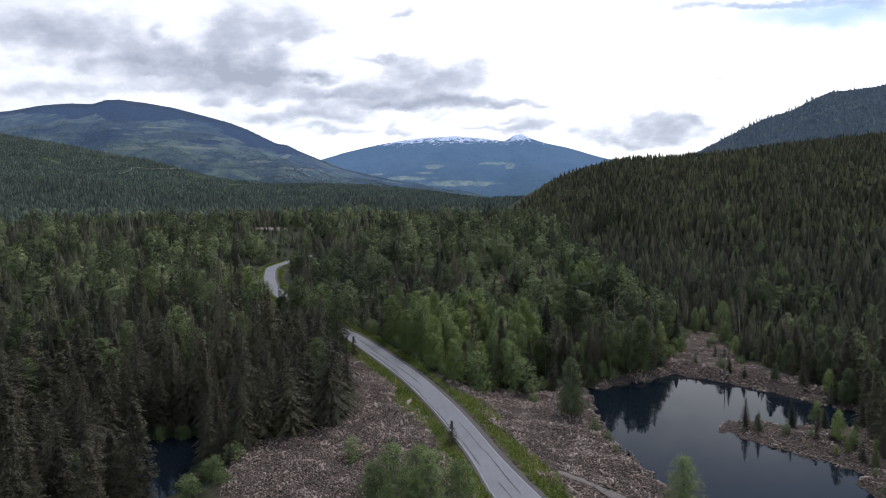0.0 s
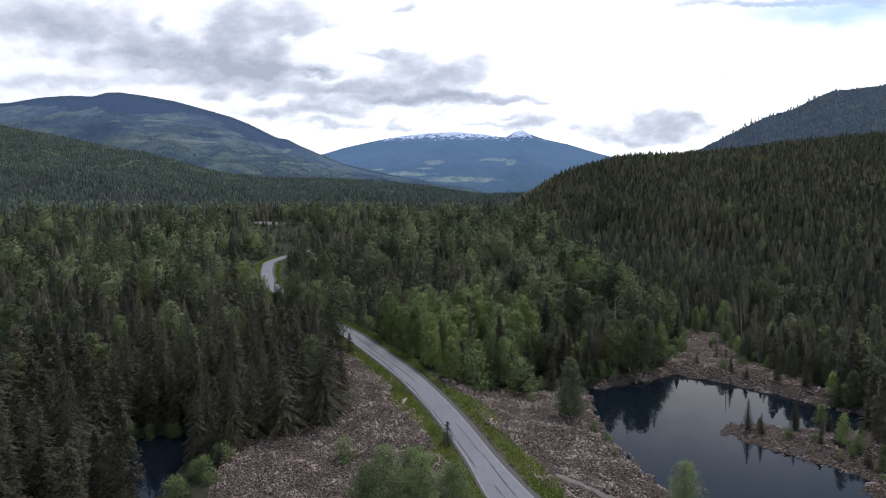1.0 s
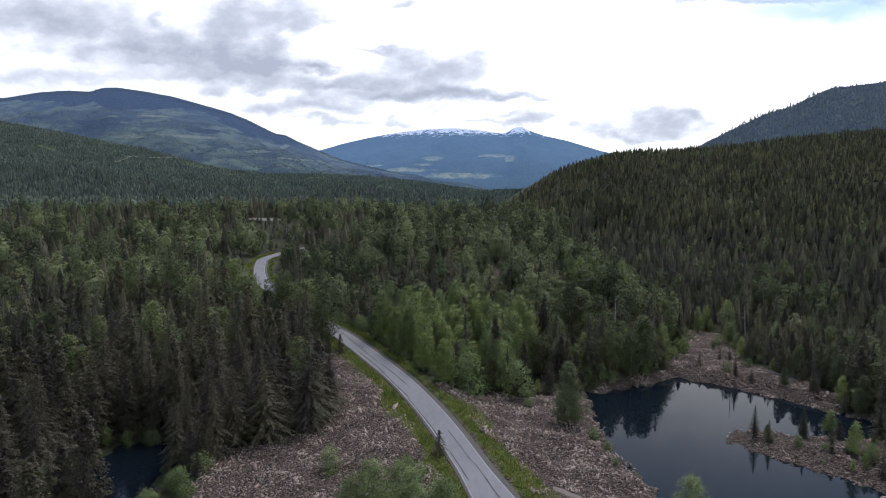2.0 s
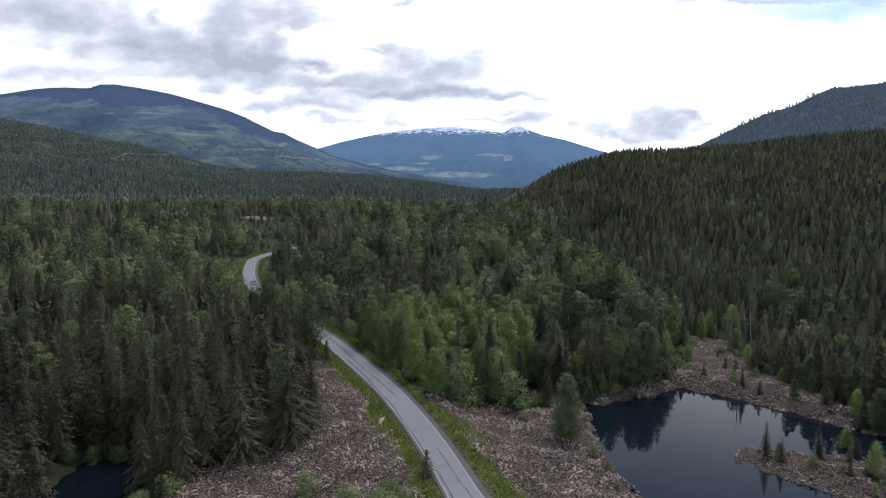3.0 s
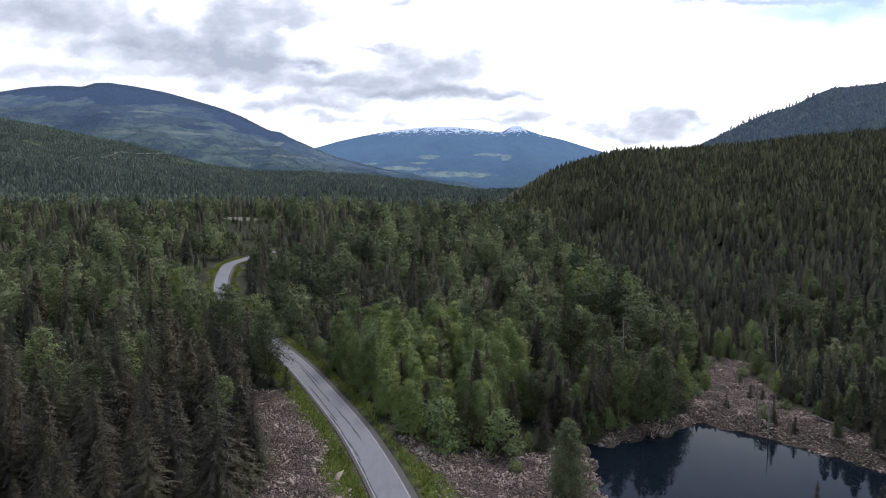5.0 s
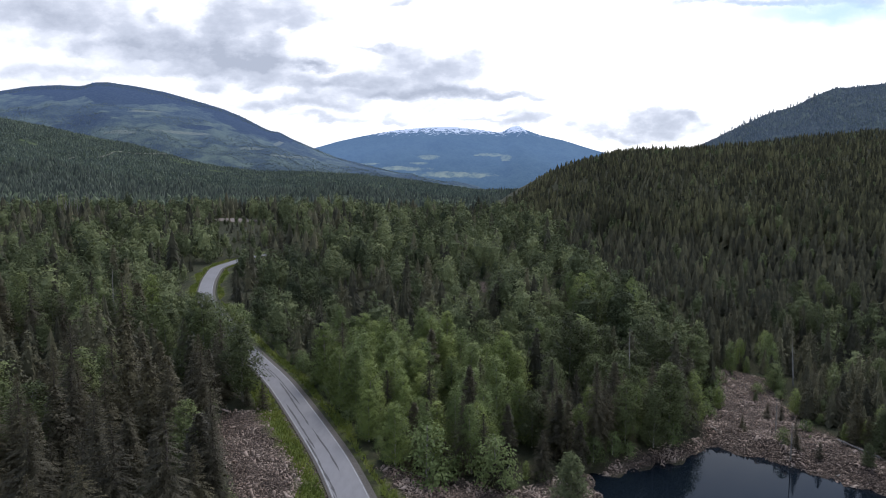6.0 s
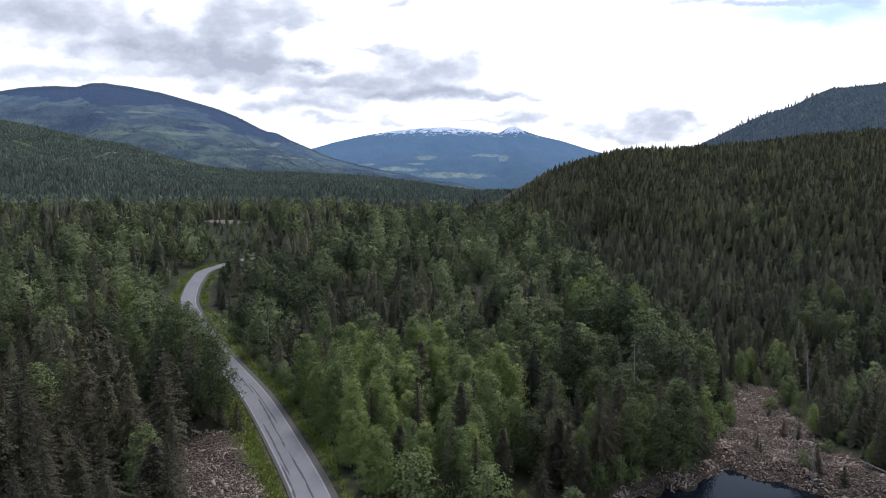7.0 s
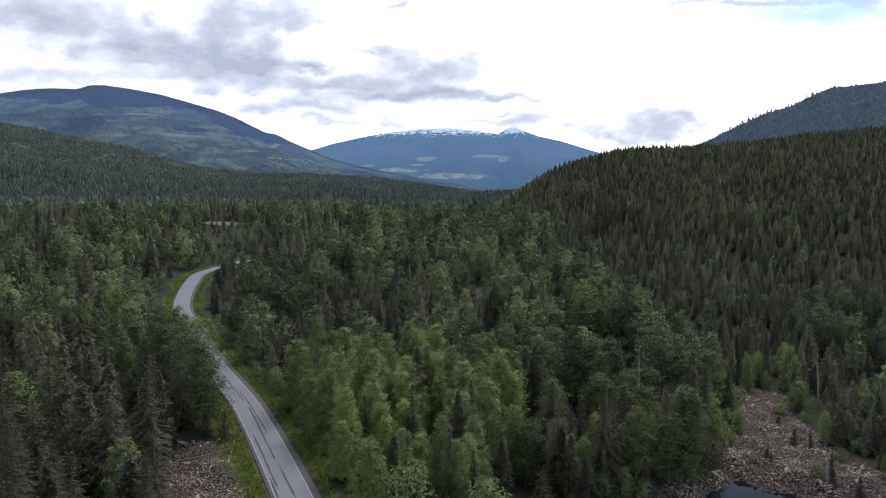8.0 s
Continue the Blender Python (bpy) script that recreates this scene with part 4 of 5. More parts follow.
def leafy_share(x, y):
    """Share of broad-leaved trees."""
    n = np.array([noise.noise(Vector((a / 32, b / 32, 3.3))) for a, b in zip(x, y)])
    share = np.where(x > 62, 0.16, 0.45)
    for poly, s in STANDS:
        share = share + (s - share) * smooth((inside_by(x, y, poly) + 5) / 10)
    share = share + 0.75 * n * np.clip(4 * share * (1 - share), 0.05, 1) ** 1.8
    hill = (x > 40) & (relief(x, y) > 26)
    share = np.where(hill, np.minimum(share, 0.08 + 0.3 * n), share)
    return np.clip(share, 0.02, 0.95)


LOW_GROWTH = [(-64, 180), (-50, 180), (-54, 205), (-64, 228), (-76, 262), (-88, 266), (-97, 262), (-94, 236), (-84, 205)]
HALF_GROWTH = [(-66, 184), (-44, 184), (-37, 148), (-56, 142)]
POND_EDGE = [(-6, 92), (16, 88), (60, 110), (90, 90), (110, 140), (60, 152), (40, 128), (8, 114), (-16, 118)]
PATCH_VIEW = [(8, 224), (21, 224), (16, 190), (6, 190)]
CLEARING_VIEW = [(-134, 400), (-106, 400), (-88, 330), (-108, 330)]
CLEARING_NEAR = [(-110, 334), (-86, 334), (-64, 255), (-84, 255)]


def tree_size(x, y):
    """Trees on the hill are lower."""
    hill = ((x > 40) & (y < 900)) * smooth((relief(x, y) - 12) / 25)
    size = np.minimum(1.0 - 0.62 * hill, 1.0 - 0.40 * smooth((x - 46) / 16) * (y < 330))
    size = size * (1 - 0.33 * smooth((inside_by(x, y, LOW_GROWTH) + 3) / 5)) * (1 - 0.26 * smooth((inside_by(x, y, HALF_GROWTH) + 3) / 6))
    size = size * (1 - np.where(x < 20, 0.24, np.where(x < 50, 0.12, 0.15)) * smooth((inside_by(x, y, POND_EDGE) + 5) / 10))
    size = size * (1 - 0.47 * smooth((inside_by(x, y, CLEARING_NEAR) + 3) / 5))
    size = size * (1 - 0.5 * smooth((inside_by(x, y, PATCH_VIEW) + 3) / 5))
    return size * (1 - 0.64 * smooth((inside_by(x, y, CLEARING_VIEW) + 3) / 5))


ASPENS = [(-21, 146), (-18, 126), (-9, 104), (-1, 100), (9, 99), (16, 110), (15, 130), (2, 146)]
rng = np.random.default_rng(99)
x, y = scatter(rng, -120, 120, 40, 190, 4.9)
near = np.hypot(x * 0.9, y - 5) < 152
keep = near & in_sight(x, y) & free(x, y) & ~((x > -30) & (y < 62))
x, y = x[keep], y[keep]
order = np.argsort(np.hypot(x, y - 10))
x, y = x[order], y[order]
share, bright = leafy_share(x, y), inside_by(x, y, ASPENS) > -1.0
spruce_count, poplar_count, left_over, left_leafy = 0, 0, [], []
for a, b, s, br in zip(x, y, share, bright):
    r, turn, size = rng.random(), rng.random() * 360, rng.uniform(0.58, 1.0)
    if br and r < (0.8 if a < 4 else 0.45):
        e = aspens[int(rng.integers(2))] if rng.random() < (0.8 if a < 4 else 0.3) else aspens[2]
        size = rng.uniform(0.75, 1.05)
    elif r < s:
        if rng.random() < 0.2:
            continue
        if poplar_count >= 190:
            left_leafy.append((a, b))
            continue
        e = poplars[int(rng.integers(3))]
        poplar_count += 1
    elif spruce_count < 190:
        e = spruces[int(rng.integers(4))] if rng.random() < 0.55 else hemlocks[int(rng.integers(2))]
        spruce_count += 1
    else:
        left_over.append((a, b))
        continue
    size *= float(tree_size(a, b))
    put(e, a, b, size * 1.05, turn, rng.normal(0, 1.2), rng.uniform(0.76, 1.0))
# young aspens close together between the taller ones
x, y = scatter(rng, -28, 16, 98, 148, 3.1)
k = (inside_by(x, y, ASPENS) > 0.5) & free(x, y) & (rng.random(len(x)) < np.where(x < 3, 0.62, 0.34))
for a, b in zip(x[k], y[k]):
    put(aspens[int(rng.integers(3))], a, b, rng.uniform(0.45, 1.0) * float(tree_size(a, b)), rng.random() * 360, rng.normal(0, 1.5), rng.uniform(0.95, 1.15))
left_over, left_leafy = np.array(left_over).reshape(-1, 2), np.array(left_leafy).reshape(-1, 2)


# ---- the woods beyond, joined ----
def woods(name, templ, x, y, mats, label, rng, sizes, zs=None):
    """Many trees in one mesh. templ: (verts, tris, which material)."""
    Vs, Fs, Ws, Ts, n = [], [], [], [], 0
    z = relief(x, y) if zs is None else zs
    pick = rng.integers(0, len(templ), len(x))
    for k, (v, f, w) in enumerate(templ):
        at = np.nonzero(pick == k)[0]
        if not len(at):
            continue
        m = len(at)
        ang, sc, st = rng.random(m) * 6.283, rng.uniform(*sizes, m), rng.uniform(0.88, 1.18, m)
        sc = sc * tree_size(x[at], y[at])
        c, s = np.cos(ang)[:, None], np.sin(ang)[:, None]
        px = (v[None, :, 0] * c - v[None, :, 1] * s) * sc[:, None] + x[at][:, None]
        py = (v[None, :, 0] * s + v[None, :, 1] * c) * sc[:, None] + y[at][:, None]
        pz = v[None, :, 2] * (sc * st)[:, None] + z[at][:, None]
        Vs.append(np.stack([px, py, pz], 2).reshape(-1, 3))
        Fs.append((f[None] + (np.arange(m) * len(v))[:, None, None]).reshape(-1, 3) + n)
        Ws.append(np.tile(w, m))
        Ts.append(np.repeat(rng.random(m), len(v)))
        n += m * len(v)
    if not Vs:
        return None
    W = np.concatenate(Ws)
    me = tri_mesh(name, np.vstack(Vs), np.vstack(Fs), mats, np.where(W == 2, 0, W), np.concatenate(Ts), W == 2)
    return tagged(new(name, me), label, "forest", kind="stuff")


def tiers(rng, h, radius, count, sides, base=0.04):
    """A spruce's outline: ragged skirts of boughs, one above the other."""
    parts = []
    for i in range(count):
        a, b = i / count, min(1.0, (i + 1.9) / count)
        r = radius * (1 - a) ** 0.85 + 0.12
        z0, z1 = h * (base + (1 - base) * a), h * (base + (1 - base) * b)
        ring = []
        for k in range(sides):
            t = 6.283 * (k + rng.uniform(-0.3, 0.3)) / sides
            q = r * (1.15 if k % 2 else 0.72) * rng.uniform(0.8, 1.2)
            ring.append((q * math.cos(t), q * math.sin(t), z0 + (-0.35 if k % 2 else 0.25) * r * rng.uniform(0.5, 1.2)))
        parts.append((np.array(ring + [(0, 0, z1)]), np.array([(k, (k + 1) % sides, sides) for k in range(sides)]), 0))
    return parts


def lobe(rng, centre, radii, level):
    bm = bmesh.new()
    bmesh.ops.create_icosphere(bm, subdivisions=level, radius=1)
    v = np.array([p.co[:] for p in bm.verts]) * rng.uniform(0.64, 1.26, (len(bm.verts), 1))
    f = np.array([[q.index for q in t.verts] for t in bm.faces])
    bm.free()
    return v * np.array(radii) + np.array(centre), f, 0


def conifer_simple(seed, h, radius, whorls, branches, pieces):
    rng = np.random.default_rng(seed)
    v, f = conifer_crown(rng, h, radius, whorls, branches, pieces, 0.06, 0.4, 0.25)
    tv, tf = tube([(0, 0, -1), (0, 0, h * 0.9)], [0.22, 0.03], 3)
    return join([(v, f, 0), (tv, tf, 1)] + tiers(rng, h * 0.98, radius * 0.80, 9, 10))


def spire_simple(seed, h, radius, count=9, sides=8):
    rng = np.random.default_rng(seed)
    tv, tf = tube([(0, 0, -1), (0, 0, h * 0.3)], [0.22, 0.15], 3)
    return join(tiers(rng, h, radius, count, sides) + [(tv, tf, 1)])


def leafy_middle(seed, h, radius, clumps, per, size, pointed=0.3, base=0.14, rise=0.9):
    """A broad-leaved tree nearer by: a dark core with clumps of leaves about it."""
    rng = np.random.default_rng(seed)
    v, f, _ = leafy_crown(rng, h, radius, clumps, per, size, base, pointed, rise)
    core = lobe(rng, (0, 0, h * 0.50), (radius * 0.52, radius * 0.52, h * 0.30), 1)
    if pointed > 0.5:
        return join([(v, f, 0)] + tiers(rng, h * 0.95, radius * 0.7, 5, 7) + [(*tube([(0, 0, -1), (0, 0, h * 0.6)], [0.22, 0.1], 3), 1)])
    return join([(v, f, 0), core, (*tube([(0, 0, -1), (0, 0, h * 0.6)], [0.22, 0.1], 3), 1)])


def cone_simple(seed, h, radius):
    """A very far spruce."""
    rng = np.random.default_rng(seed)
    return join(tiers(rng, h, radius, 3, 6))


def ball_simple(seed, h, radius):
    """A very far broad-leaved tree: two uneven lobes."""
    rng = np.random.default_rng(seed)
    return join([lobe(rng, (0, 0, h * 0.55), (radius, radius, h * 0.40), 1)])


rng = np.random.default_rng(5)
mid_c = [conifer_simple(61 + i, 10 + 1.2 * (i % 3), 2.5 + 0.25 * i, 18, 6, 2) for i in range(3)]
mid_c += [leafy_middle(161 + i, 10 + 1.3 * i, 2.7 + 0.25 * i, 40, 18, 0.40, 0.85, 0.05, -0.2) for i in range(3)]
mid_l = [leafy_middle(71 + i, 10.5 + 1.3 * (i % 3), 3.9 + 0.3 * (i % 3), 34, 32, 0.46, 0.05 + 0.1 * i) for i in range(4)]
hill_c = [spire_simple(181 + i, 11.5 + 1.5 * (i % 3), 2.9 + 0.2 * i, 9, 9) for i in range(5)]
low_c = [spire_simple(81 + i, 9 + 1.5 * (i % 3), 2.5 + 0.2 * i, 8, 9) for i in range(5)]
low_l = [leafy_middle(91 + i, 10.5 + 1.5 * (i % 3), 4.0 + 0.3 * (i % 3), 24, 15, 0.8, 0.05 + 0.1 * i) for i in range(4)]
far_c = [cone_simple(101 + i, 11 + 2 * (i % 3), 3.0) for i in range(4)]
far_l = [ball_simple(111 + i, 11 + (i % 3), 3.6) for i in range(4)]


def plant(name, x0, x1, y0, y1, step, test, conifers, broad, mats_c, mats_l, sizes=(0.7, 1.12)):
    x, y = scatter(rng, x0, x1, y0, y1, step)
    k = in_sight(x, y, 20) & free(x, y) & test(x, y)
    x, y = x[k], y[k]
    share = leafy_share(x, y)
    leafy = rng.random(len(x)) < share
    k = (leafy & (rng.random(len(x)) < 0.55)) | (~leafy & (rng.random(len(x)) < 1.25 - share))
    x, y, leafy = x[k], y[k], leafy[k]
    woods(name + "_spruce", conifers, x[~leafy], y[~leafy], mats_c, "dense wood of dark spruces on the valley side", rng, sizes)
    woods(name + "_poplar", broad, x[leafy], y[leafy], mats_l, "grey-green poplars among the dark spruces", rng, sizes)
    return len(x)


def dist(x, y):
    return np.hypot(x * 0.9, y - 5)


def hidden(x, y):
    """Behind the east hill's crest."""
    return (x > 45) & (y > 490)


def on_hill(x, y):
    return (x > 46) & (relief(x, y) > 17)


NEEDLED, LEAVED, FAR_NEEDLED, FAR_LEAVED = [woods_needles, bark], [woods_leaves, pale_bark], [hazed_far_needles, bark], [hazed_far_leaves, bark]
plant("woods_middle", -260, 260, 40, 300, 5.1, lambda x, y: (dist(x, y) >= 152) & (dist(x, y) < 250) & ~on_hill(x, y) & (x < 50), mid_c, mid_l, NEEDLED, LEAVED, (0.5, 1.2))
plant("woods_foot", 40, 200, 70, 230, 3.5, lambda x, y: (x > 46) & (dist(x, y) < 200) & ~on_hill(x, y), mid_c, mid_l, NEEDLED, LEAVED, (0.55, 1.25))
plant("woods_slope_foot", 40, 330, 70, 500, 3.3, lambda x, y: (x > 46) & (dist(x, y) >= 200) & ~on_hill(x, y) & ~hidden(x, y), hill_c, low_l, NEEDLED, LEAVED, (0.55, 1.15))
plant("woods_beyond", -420, 330, 100, 560, 5.3, lambda x, y: (dist(x, y) >= 250) & (dist(x, y) < 480) & (x <= 46) & ~on_hill(x, y), low_c, low_l, NEEDLED, LEAVED, (0.5, 1.2))
plant("woods_hill", 40, 420, 100, 490, 2.9, lambda x, y: on_hill(x, y) & ~hidden(x, y), hill_c, low_l, [hill_needles, bark], LEAVED, (0.45, 1.15))
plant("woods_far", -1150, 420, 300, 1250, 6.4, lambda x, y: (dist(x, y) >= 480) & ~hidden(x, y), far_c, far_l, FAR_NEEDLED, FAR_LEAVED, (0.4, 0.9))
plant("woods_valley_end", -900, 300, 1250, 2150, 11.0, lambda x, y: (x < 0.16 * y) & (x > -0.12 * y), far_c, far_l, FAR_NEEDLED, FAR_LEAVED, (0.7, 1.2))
if len(left_over):
    woods("woods_near_spruce", mid_c, left_over[:, 0], left_over[:, 1], [woods_needles, bark], "dark spruces deep in the valley wood", rng, (0.62, 1.1))
if len(left_leafy):
    woods("woods_near_poplar", mid_l, left_leafy[:, 0], left_leafy[:, 1], [woods_leaves, pale_bark], "grey-green poplars deep in the valley wood", rng, (0.62, 1.1))


# haze painted into the ridge spruces' colour, paler and bluer than needles are
hazed_ridge_needles = foliage("hazed_ridge_needles", (0.104, 0.140, 0.180), (0.150, 0.192, 0.236), (0.205, 0.246, 0.270), True)


tiny_c = [join(tiers(np.random.default_rng(120 + i), 9 + 2 * (i % 3), 4.0, 1, 6)) for i in range(4)]


thin_c = [join([(*tube([(0, 0, -1), (0, 0, 8)], [0.35, 0.2], 3), 0)] + [(v + np.array([0, 0, 5.0]), f, w) for v, f, w in tiers(np.random.default_rng(140 + i), 10 + 3 * i, 1.9, 3, 6)]) for i in range(3)]


def crest_wood(name, grid, count, rows, label, size, mat=hazed_far_needles, cut=9.0, opened=(), lanes=(), templ=tiny_c):
    """Spruces along a far range's slope and skyline."""
    j = rng.integers(rows[0], rows[1], count)
    i = rng.integers(1, grid.shape[1] - 1, count)
    t, s = rng.random((count, 1)), rng.random((count, 1))
    p = grid[j, i] * (1 - t) + grid[j, i + 1 - 2 * (i > grid.shape[1] - 3)] * t
    q = grid[np.minimum(j + 1, grid.shape[0] - 1), i] - grid[j, i]
    p = p + q * s
    # clear-cuts stay bare
    bare = np.array([noise.noise(Vector((a / 260, b / 420, c / 90))) for a, b, c in p])
    keep = bare < cut
    for a, b, ra, rb in opened:
        keep &= ((p[:, 0] - a) / ra) ** 2 + ((p[:, 1] - b) / rb) ** 2 > rng.uniform(0.5, 1.1, count)
    for a, b in lanes:
        keep &= np.hypot(p[:, 0] - a, (p[:, 1] - b + 5) * 0.6) > 7.0
    p = p[keep]
    woods(name, templ, p[:, 0], p[:, 1], [mat], label, rng, size, p[:, 2] - 1.0)


FOREST_TRACK = spline([(-727, 1216), (-711, 1262), (-682, 1300), (-698, 1395), (-688, 1478), (-674, 1590)], 8.0)
crest_wood("woods_slope", shoulder_grid, 26000, (0, 28), "far spruces at the foot of the valley's side", (0.42, 0.85), hazed_far_needles)
crest_wood("woods_shoulder", shoulder_grid, 46000, (24, 61), "far spruces on the valley's shoulder", (0.26, 0.56), hazed_shoulder_needles, 9.0, SHOULDER_OPEN, FOREST_TRACK)


def make_forest_track():
    """A strip of cleared ground that climbs the shoulder."""
    g = shoulder_grid.reshape(-1, 3)
    rows = []
    for o in (-2.0, 0.0, 2.0):
        p = FOREST_TRACK + np.array([o, 0.0])
        near = np.argsort(np.hypot(p[:, None, 0] - g[None, :, 0], p[:, None, 1] - g[None, :, 1]), 1)[:, :3]
        rows.append(np.column_stack([p, g[near, 2].mean(1) + 0.9]))
    V = np.stack(rows, 1).reshape(-1, 3)
    return tagged(new("forest_track", tri_mesh("forest_track", V, grid_faces(3, len(FOREST_TRACK))[:, ::-1], [forest_track_soil])), "pale forest track climbing the wooded valley side", "track", kind="structure")


make_forest_track()
# these needles glow faintly blue to imitate haze, as the mountain does
hazed_west_needles = foliage("hazed_west_needles", (0.036, 0.054, 0.052), (0.072, 0.098, 0.082), (0.124, 0.154, 0.112), True)
west_bsdf = hazed_west_needles.node_tree.nodes["Principled BSDF"]
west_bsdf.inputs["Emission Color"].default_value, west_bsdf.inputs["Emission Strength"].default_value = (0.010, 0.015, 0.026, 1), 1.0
crest_wood("woods_crest", left_grid, 9000, (56, 61), "far spruces along the hazy mountain crest", (0.2, 0.55), hazed_west_needles)
crest_wood("woods_west", left_grid, 44000, (0, 46), "far woods on the foot of the hazy mountain", (0.28, 0.52), hazed_west_needles, 0.24)
crest_wood("woods_skyline", right_grid[:, 62:118], 70, (58, 60), "tall thin conifers along the ridge's skyline", (0.5, 1.0), hazed_ridge_needles, templ=thin_c)
crest_wood("woods_ridge", right_grid, 14000, (25, 61), "far spruces on the steep ridge", (0.45, 0.8), hazed_ridge_needles)

# ---- things beside the road and pond ----
rng = np.random.default_rng(17)
put(young_spruce, -4.6, 68.6, 1.05, 40)
put(cedar, 16.6, 84.5, 0.92, 10)
put(spruces[2], -39.0, 67.0, 0.55, 30)
put(spruces[0], -36.2, 68.5, 0.64, 150)
for bx, by, k, e in ((-52, 83.5, 0.7, 0), (-57, 84, 0.8, 2), (-47, 82.5, 0.6, 3), (-44.2, 79, 0.62, 1), (-42.0, 73.5, 0.6, 0), (-61, 82.5, 0.7, 1), (-49.5, 85.5, 0.85, 3), (-54.5, 86.5, 0.8, 1)):
    put(spruces[e], bx, by, k, bx * 40)
for bx, by, k, e in ((-58.5, 79, 0.7, 0), (-60, 74, 0.75, 3), (-59, 69, 0.66, 1), (-63, 71, 0.8, 0), (-56, 62, 0.7, 1), (-60, 58, 0.75, 0), (-54, 50, 0.62, 3), (-63, 52, 0.8, 2), (-58, 66, 0.6, 3)):
    put(spruces[e], bx, by, k, bx * 40, sink=0.2)
for q in range(14):
    put(hemlocks[1] if q % 3 == 0 else bushes[q % 2], -58.5 + 0.95 * q + rng.normal(0, 0.5), 80.2 + 1.6 * (q % 2) + (q < 3) * -2.0 + rng.normal(0, 0.3), rng.uniform(0.22, 0.4) * (1 if q % 3 == 0 else 1.7), q * 50)
put(bushes[1], -36.5, 64.5, 0.9, 70)
put(bushes[0], -39.5, 62.0, 0.6, 200)
put(bushes[1], -40.5, 57.0, 0.8, 120)
put(bushes[0], -38.2, 53.0, 0.7, 300)
put(bushes[0], -37.5, 60.0, 0.8, 10)
put(bushes[1], -35.5, 56.5, 0.7, 80)
put(spruces[2], 17.8, 87.5, 0.5, 100)
put(poplars[1], -38.5, 140.5, 1.05, 60)
put(poplars[1], -46.6, 153.5, 0.86, 200)
put(poplars[0], -51.5, 163.0, 0.70, 20)
put(hemlocks[0], -67.3, 273, 0.75, 20)
put(hemlocks[1], -63.5, 276, 0.8, 80)
put(poplars[1], -61.0, 262, 0.7, 80)
for bx, by, k in ((-14.5, 50.5, 0.34), (-12, 49.5, 0.50), (-7.5, 48.5, 0.46), (-3.8, 49.0, 0.40), (-49.5, 56.5, 0.38), (-53, 55, 0.42), (-45.5, 52, 0.30), (24, 51, 0.36), (-9, 52.5, 0.42)):
    put(near_bush, bx, by, k * 2.1, rng.random() * 360)
for bx, by, k, z in ((-19, 63, 0.8, 0), (-7.5, 62, 0.9, 1), (-9, 65, 0.7, 1), (3.2, 99.0, 1.3, 1), (0.5, 97.0, 1.8, 0), (9.5, 97.5, 1.5, 0), (-24.5, 81, 1.0, 1), (-23.8, 90, 0.9, 1),
                     (19.5, 79.5, 0.5, 0), (21, 76, 0.35, 0), (20, 68, 0.25, 0), (11, 92, 0.6, 1), (24.5, 106.5, 0.9, 0), (30, 108.5, 0.8, 1), (38, 112, 0.8, 0), (48, 124, 1.1, 1), (52, 131, 1.2, 1), (57, 142, 1.3, 1),
                     (63, 136, 0.7, 1), (55, 112, 0.6, 0), (62, 118, 0.7, 1), (68, 110, 0.8, 0), (47, 79, 0.4, 1), (50, 76, 0.4, 0), (53, 74, 0.4, 1), (57, 70, 0.6, 0), (62, 66, 0.8, 0)):
    put(bushes[z], bx, by, k, rng.random() * 360)
for bx, by, k, e in ((45.5, 80.5, 0.42, 1), (46.5, 78, 0.30, 0), (53, 80, 0.45, 1), (62, 72, 0.5, 0), (65, 80, 0.55, 3), (59, 66, 0.42, 1), (70, 76, 0.6, 2), (64, 58, 0.5, 0),
                     (56, 110.5, 0.40, 1), (66, 100, 0.45, 3), (60, 122, 0.3, 0), (52, 119, 0.26, 2), (68, 120, 0.6, 1), (70, 130, 0.7, 3)):
    put(spruces[e], bx, by, k * 0.72, rng.random() * 360, 0, 0.92)
for bx, by, k, e in ((63, 74, 0.62, 0), (66, 78, 0.7, 1), (69, 72, 0.72, 0), (61, 69, 0.5, 1), (72, 80, 0.75, 0), (66, 68, 0.6, 1), (74, 74, 0.7, 1), (63, 62, 0.55, 0), (70, 86, 0.6, 1), (75, 90, 0.7, 0)):
    put(hemlocks[e], bx, by, k, bx * 31)
for bx, by, k, e in ((69.5, 91, 0.62, 0), (71.5, 95, 0.7, 1), (70.5, 99, 0.66, 0), (69, 103, 0.6, 1), (67.5, 108, 0.62, 0), (66, 112, 0.56, 1), (73, 89, 0.8, 0), (74.5, 99, 0.8, 1), (72, 104, 0.75, 0), (70, 110, 0.7, 1), (77, 93, 0.85, 0)):
    put(hemlocks[e] if e else cedar, bx, by, k, bx * 57)
for bx, by, k in ((56, 72, 0.42), (67, 66, 0.5), (60, 84.5, 0.45), (72, 86, 0.55), (64, 125, 0.4), (70, 112, 0.5), (52, 128, 0.35)):
    put(aspens[1], bx, by, k, rng.random() * 360)
for bx, by, k, e in ((-223, 411, 1.3, 0), (-227, 414, 1.2, 1), (-219, 413, 1.3, 0), (-230, 409, 1.1, 0), (-215, 409, 1.2, 1), (36, 128, 0.95, 0), (72, 140, 0.9, 1), (-47, 83, 0.8, 0), (-55, 90, 0.75, 1), (57, 118, 0.5, 1), (54, 108, 0.55, 1), (66, 113, 0.5, 1)):
    put(snags[e], bx, by, k, rng.random() * 360, rng.normal(0, 3))


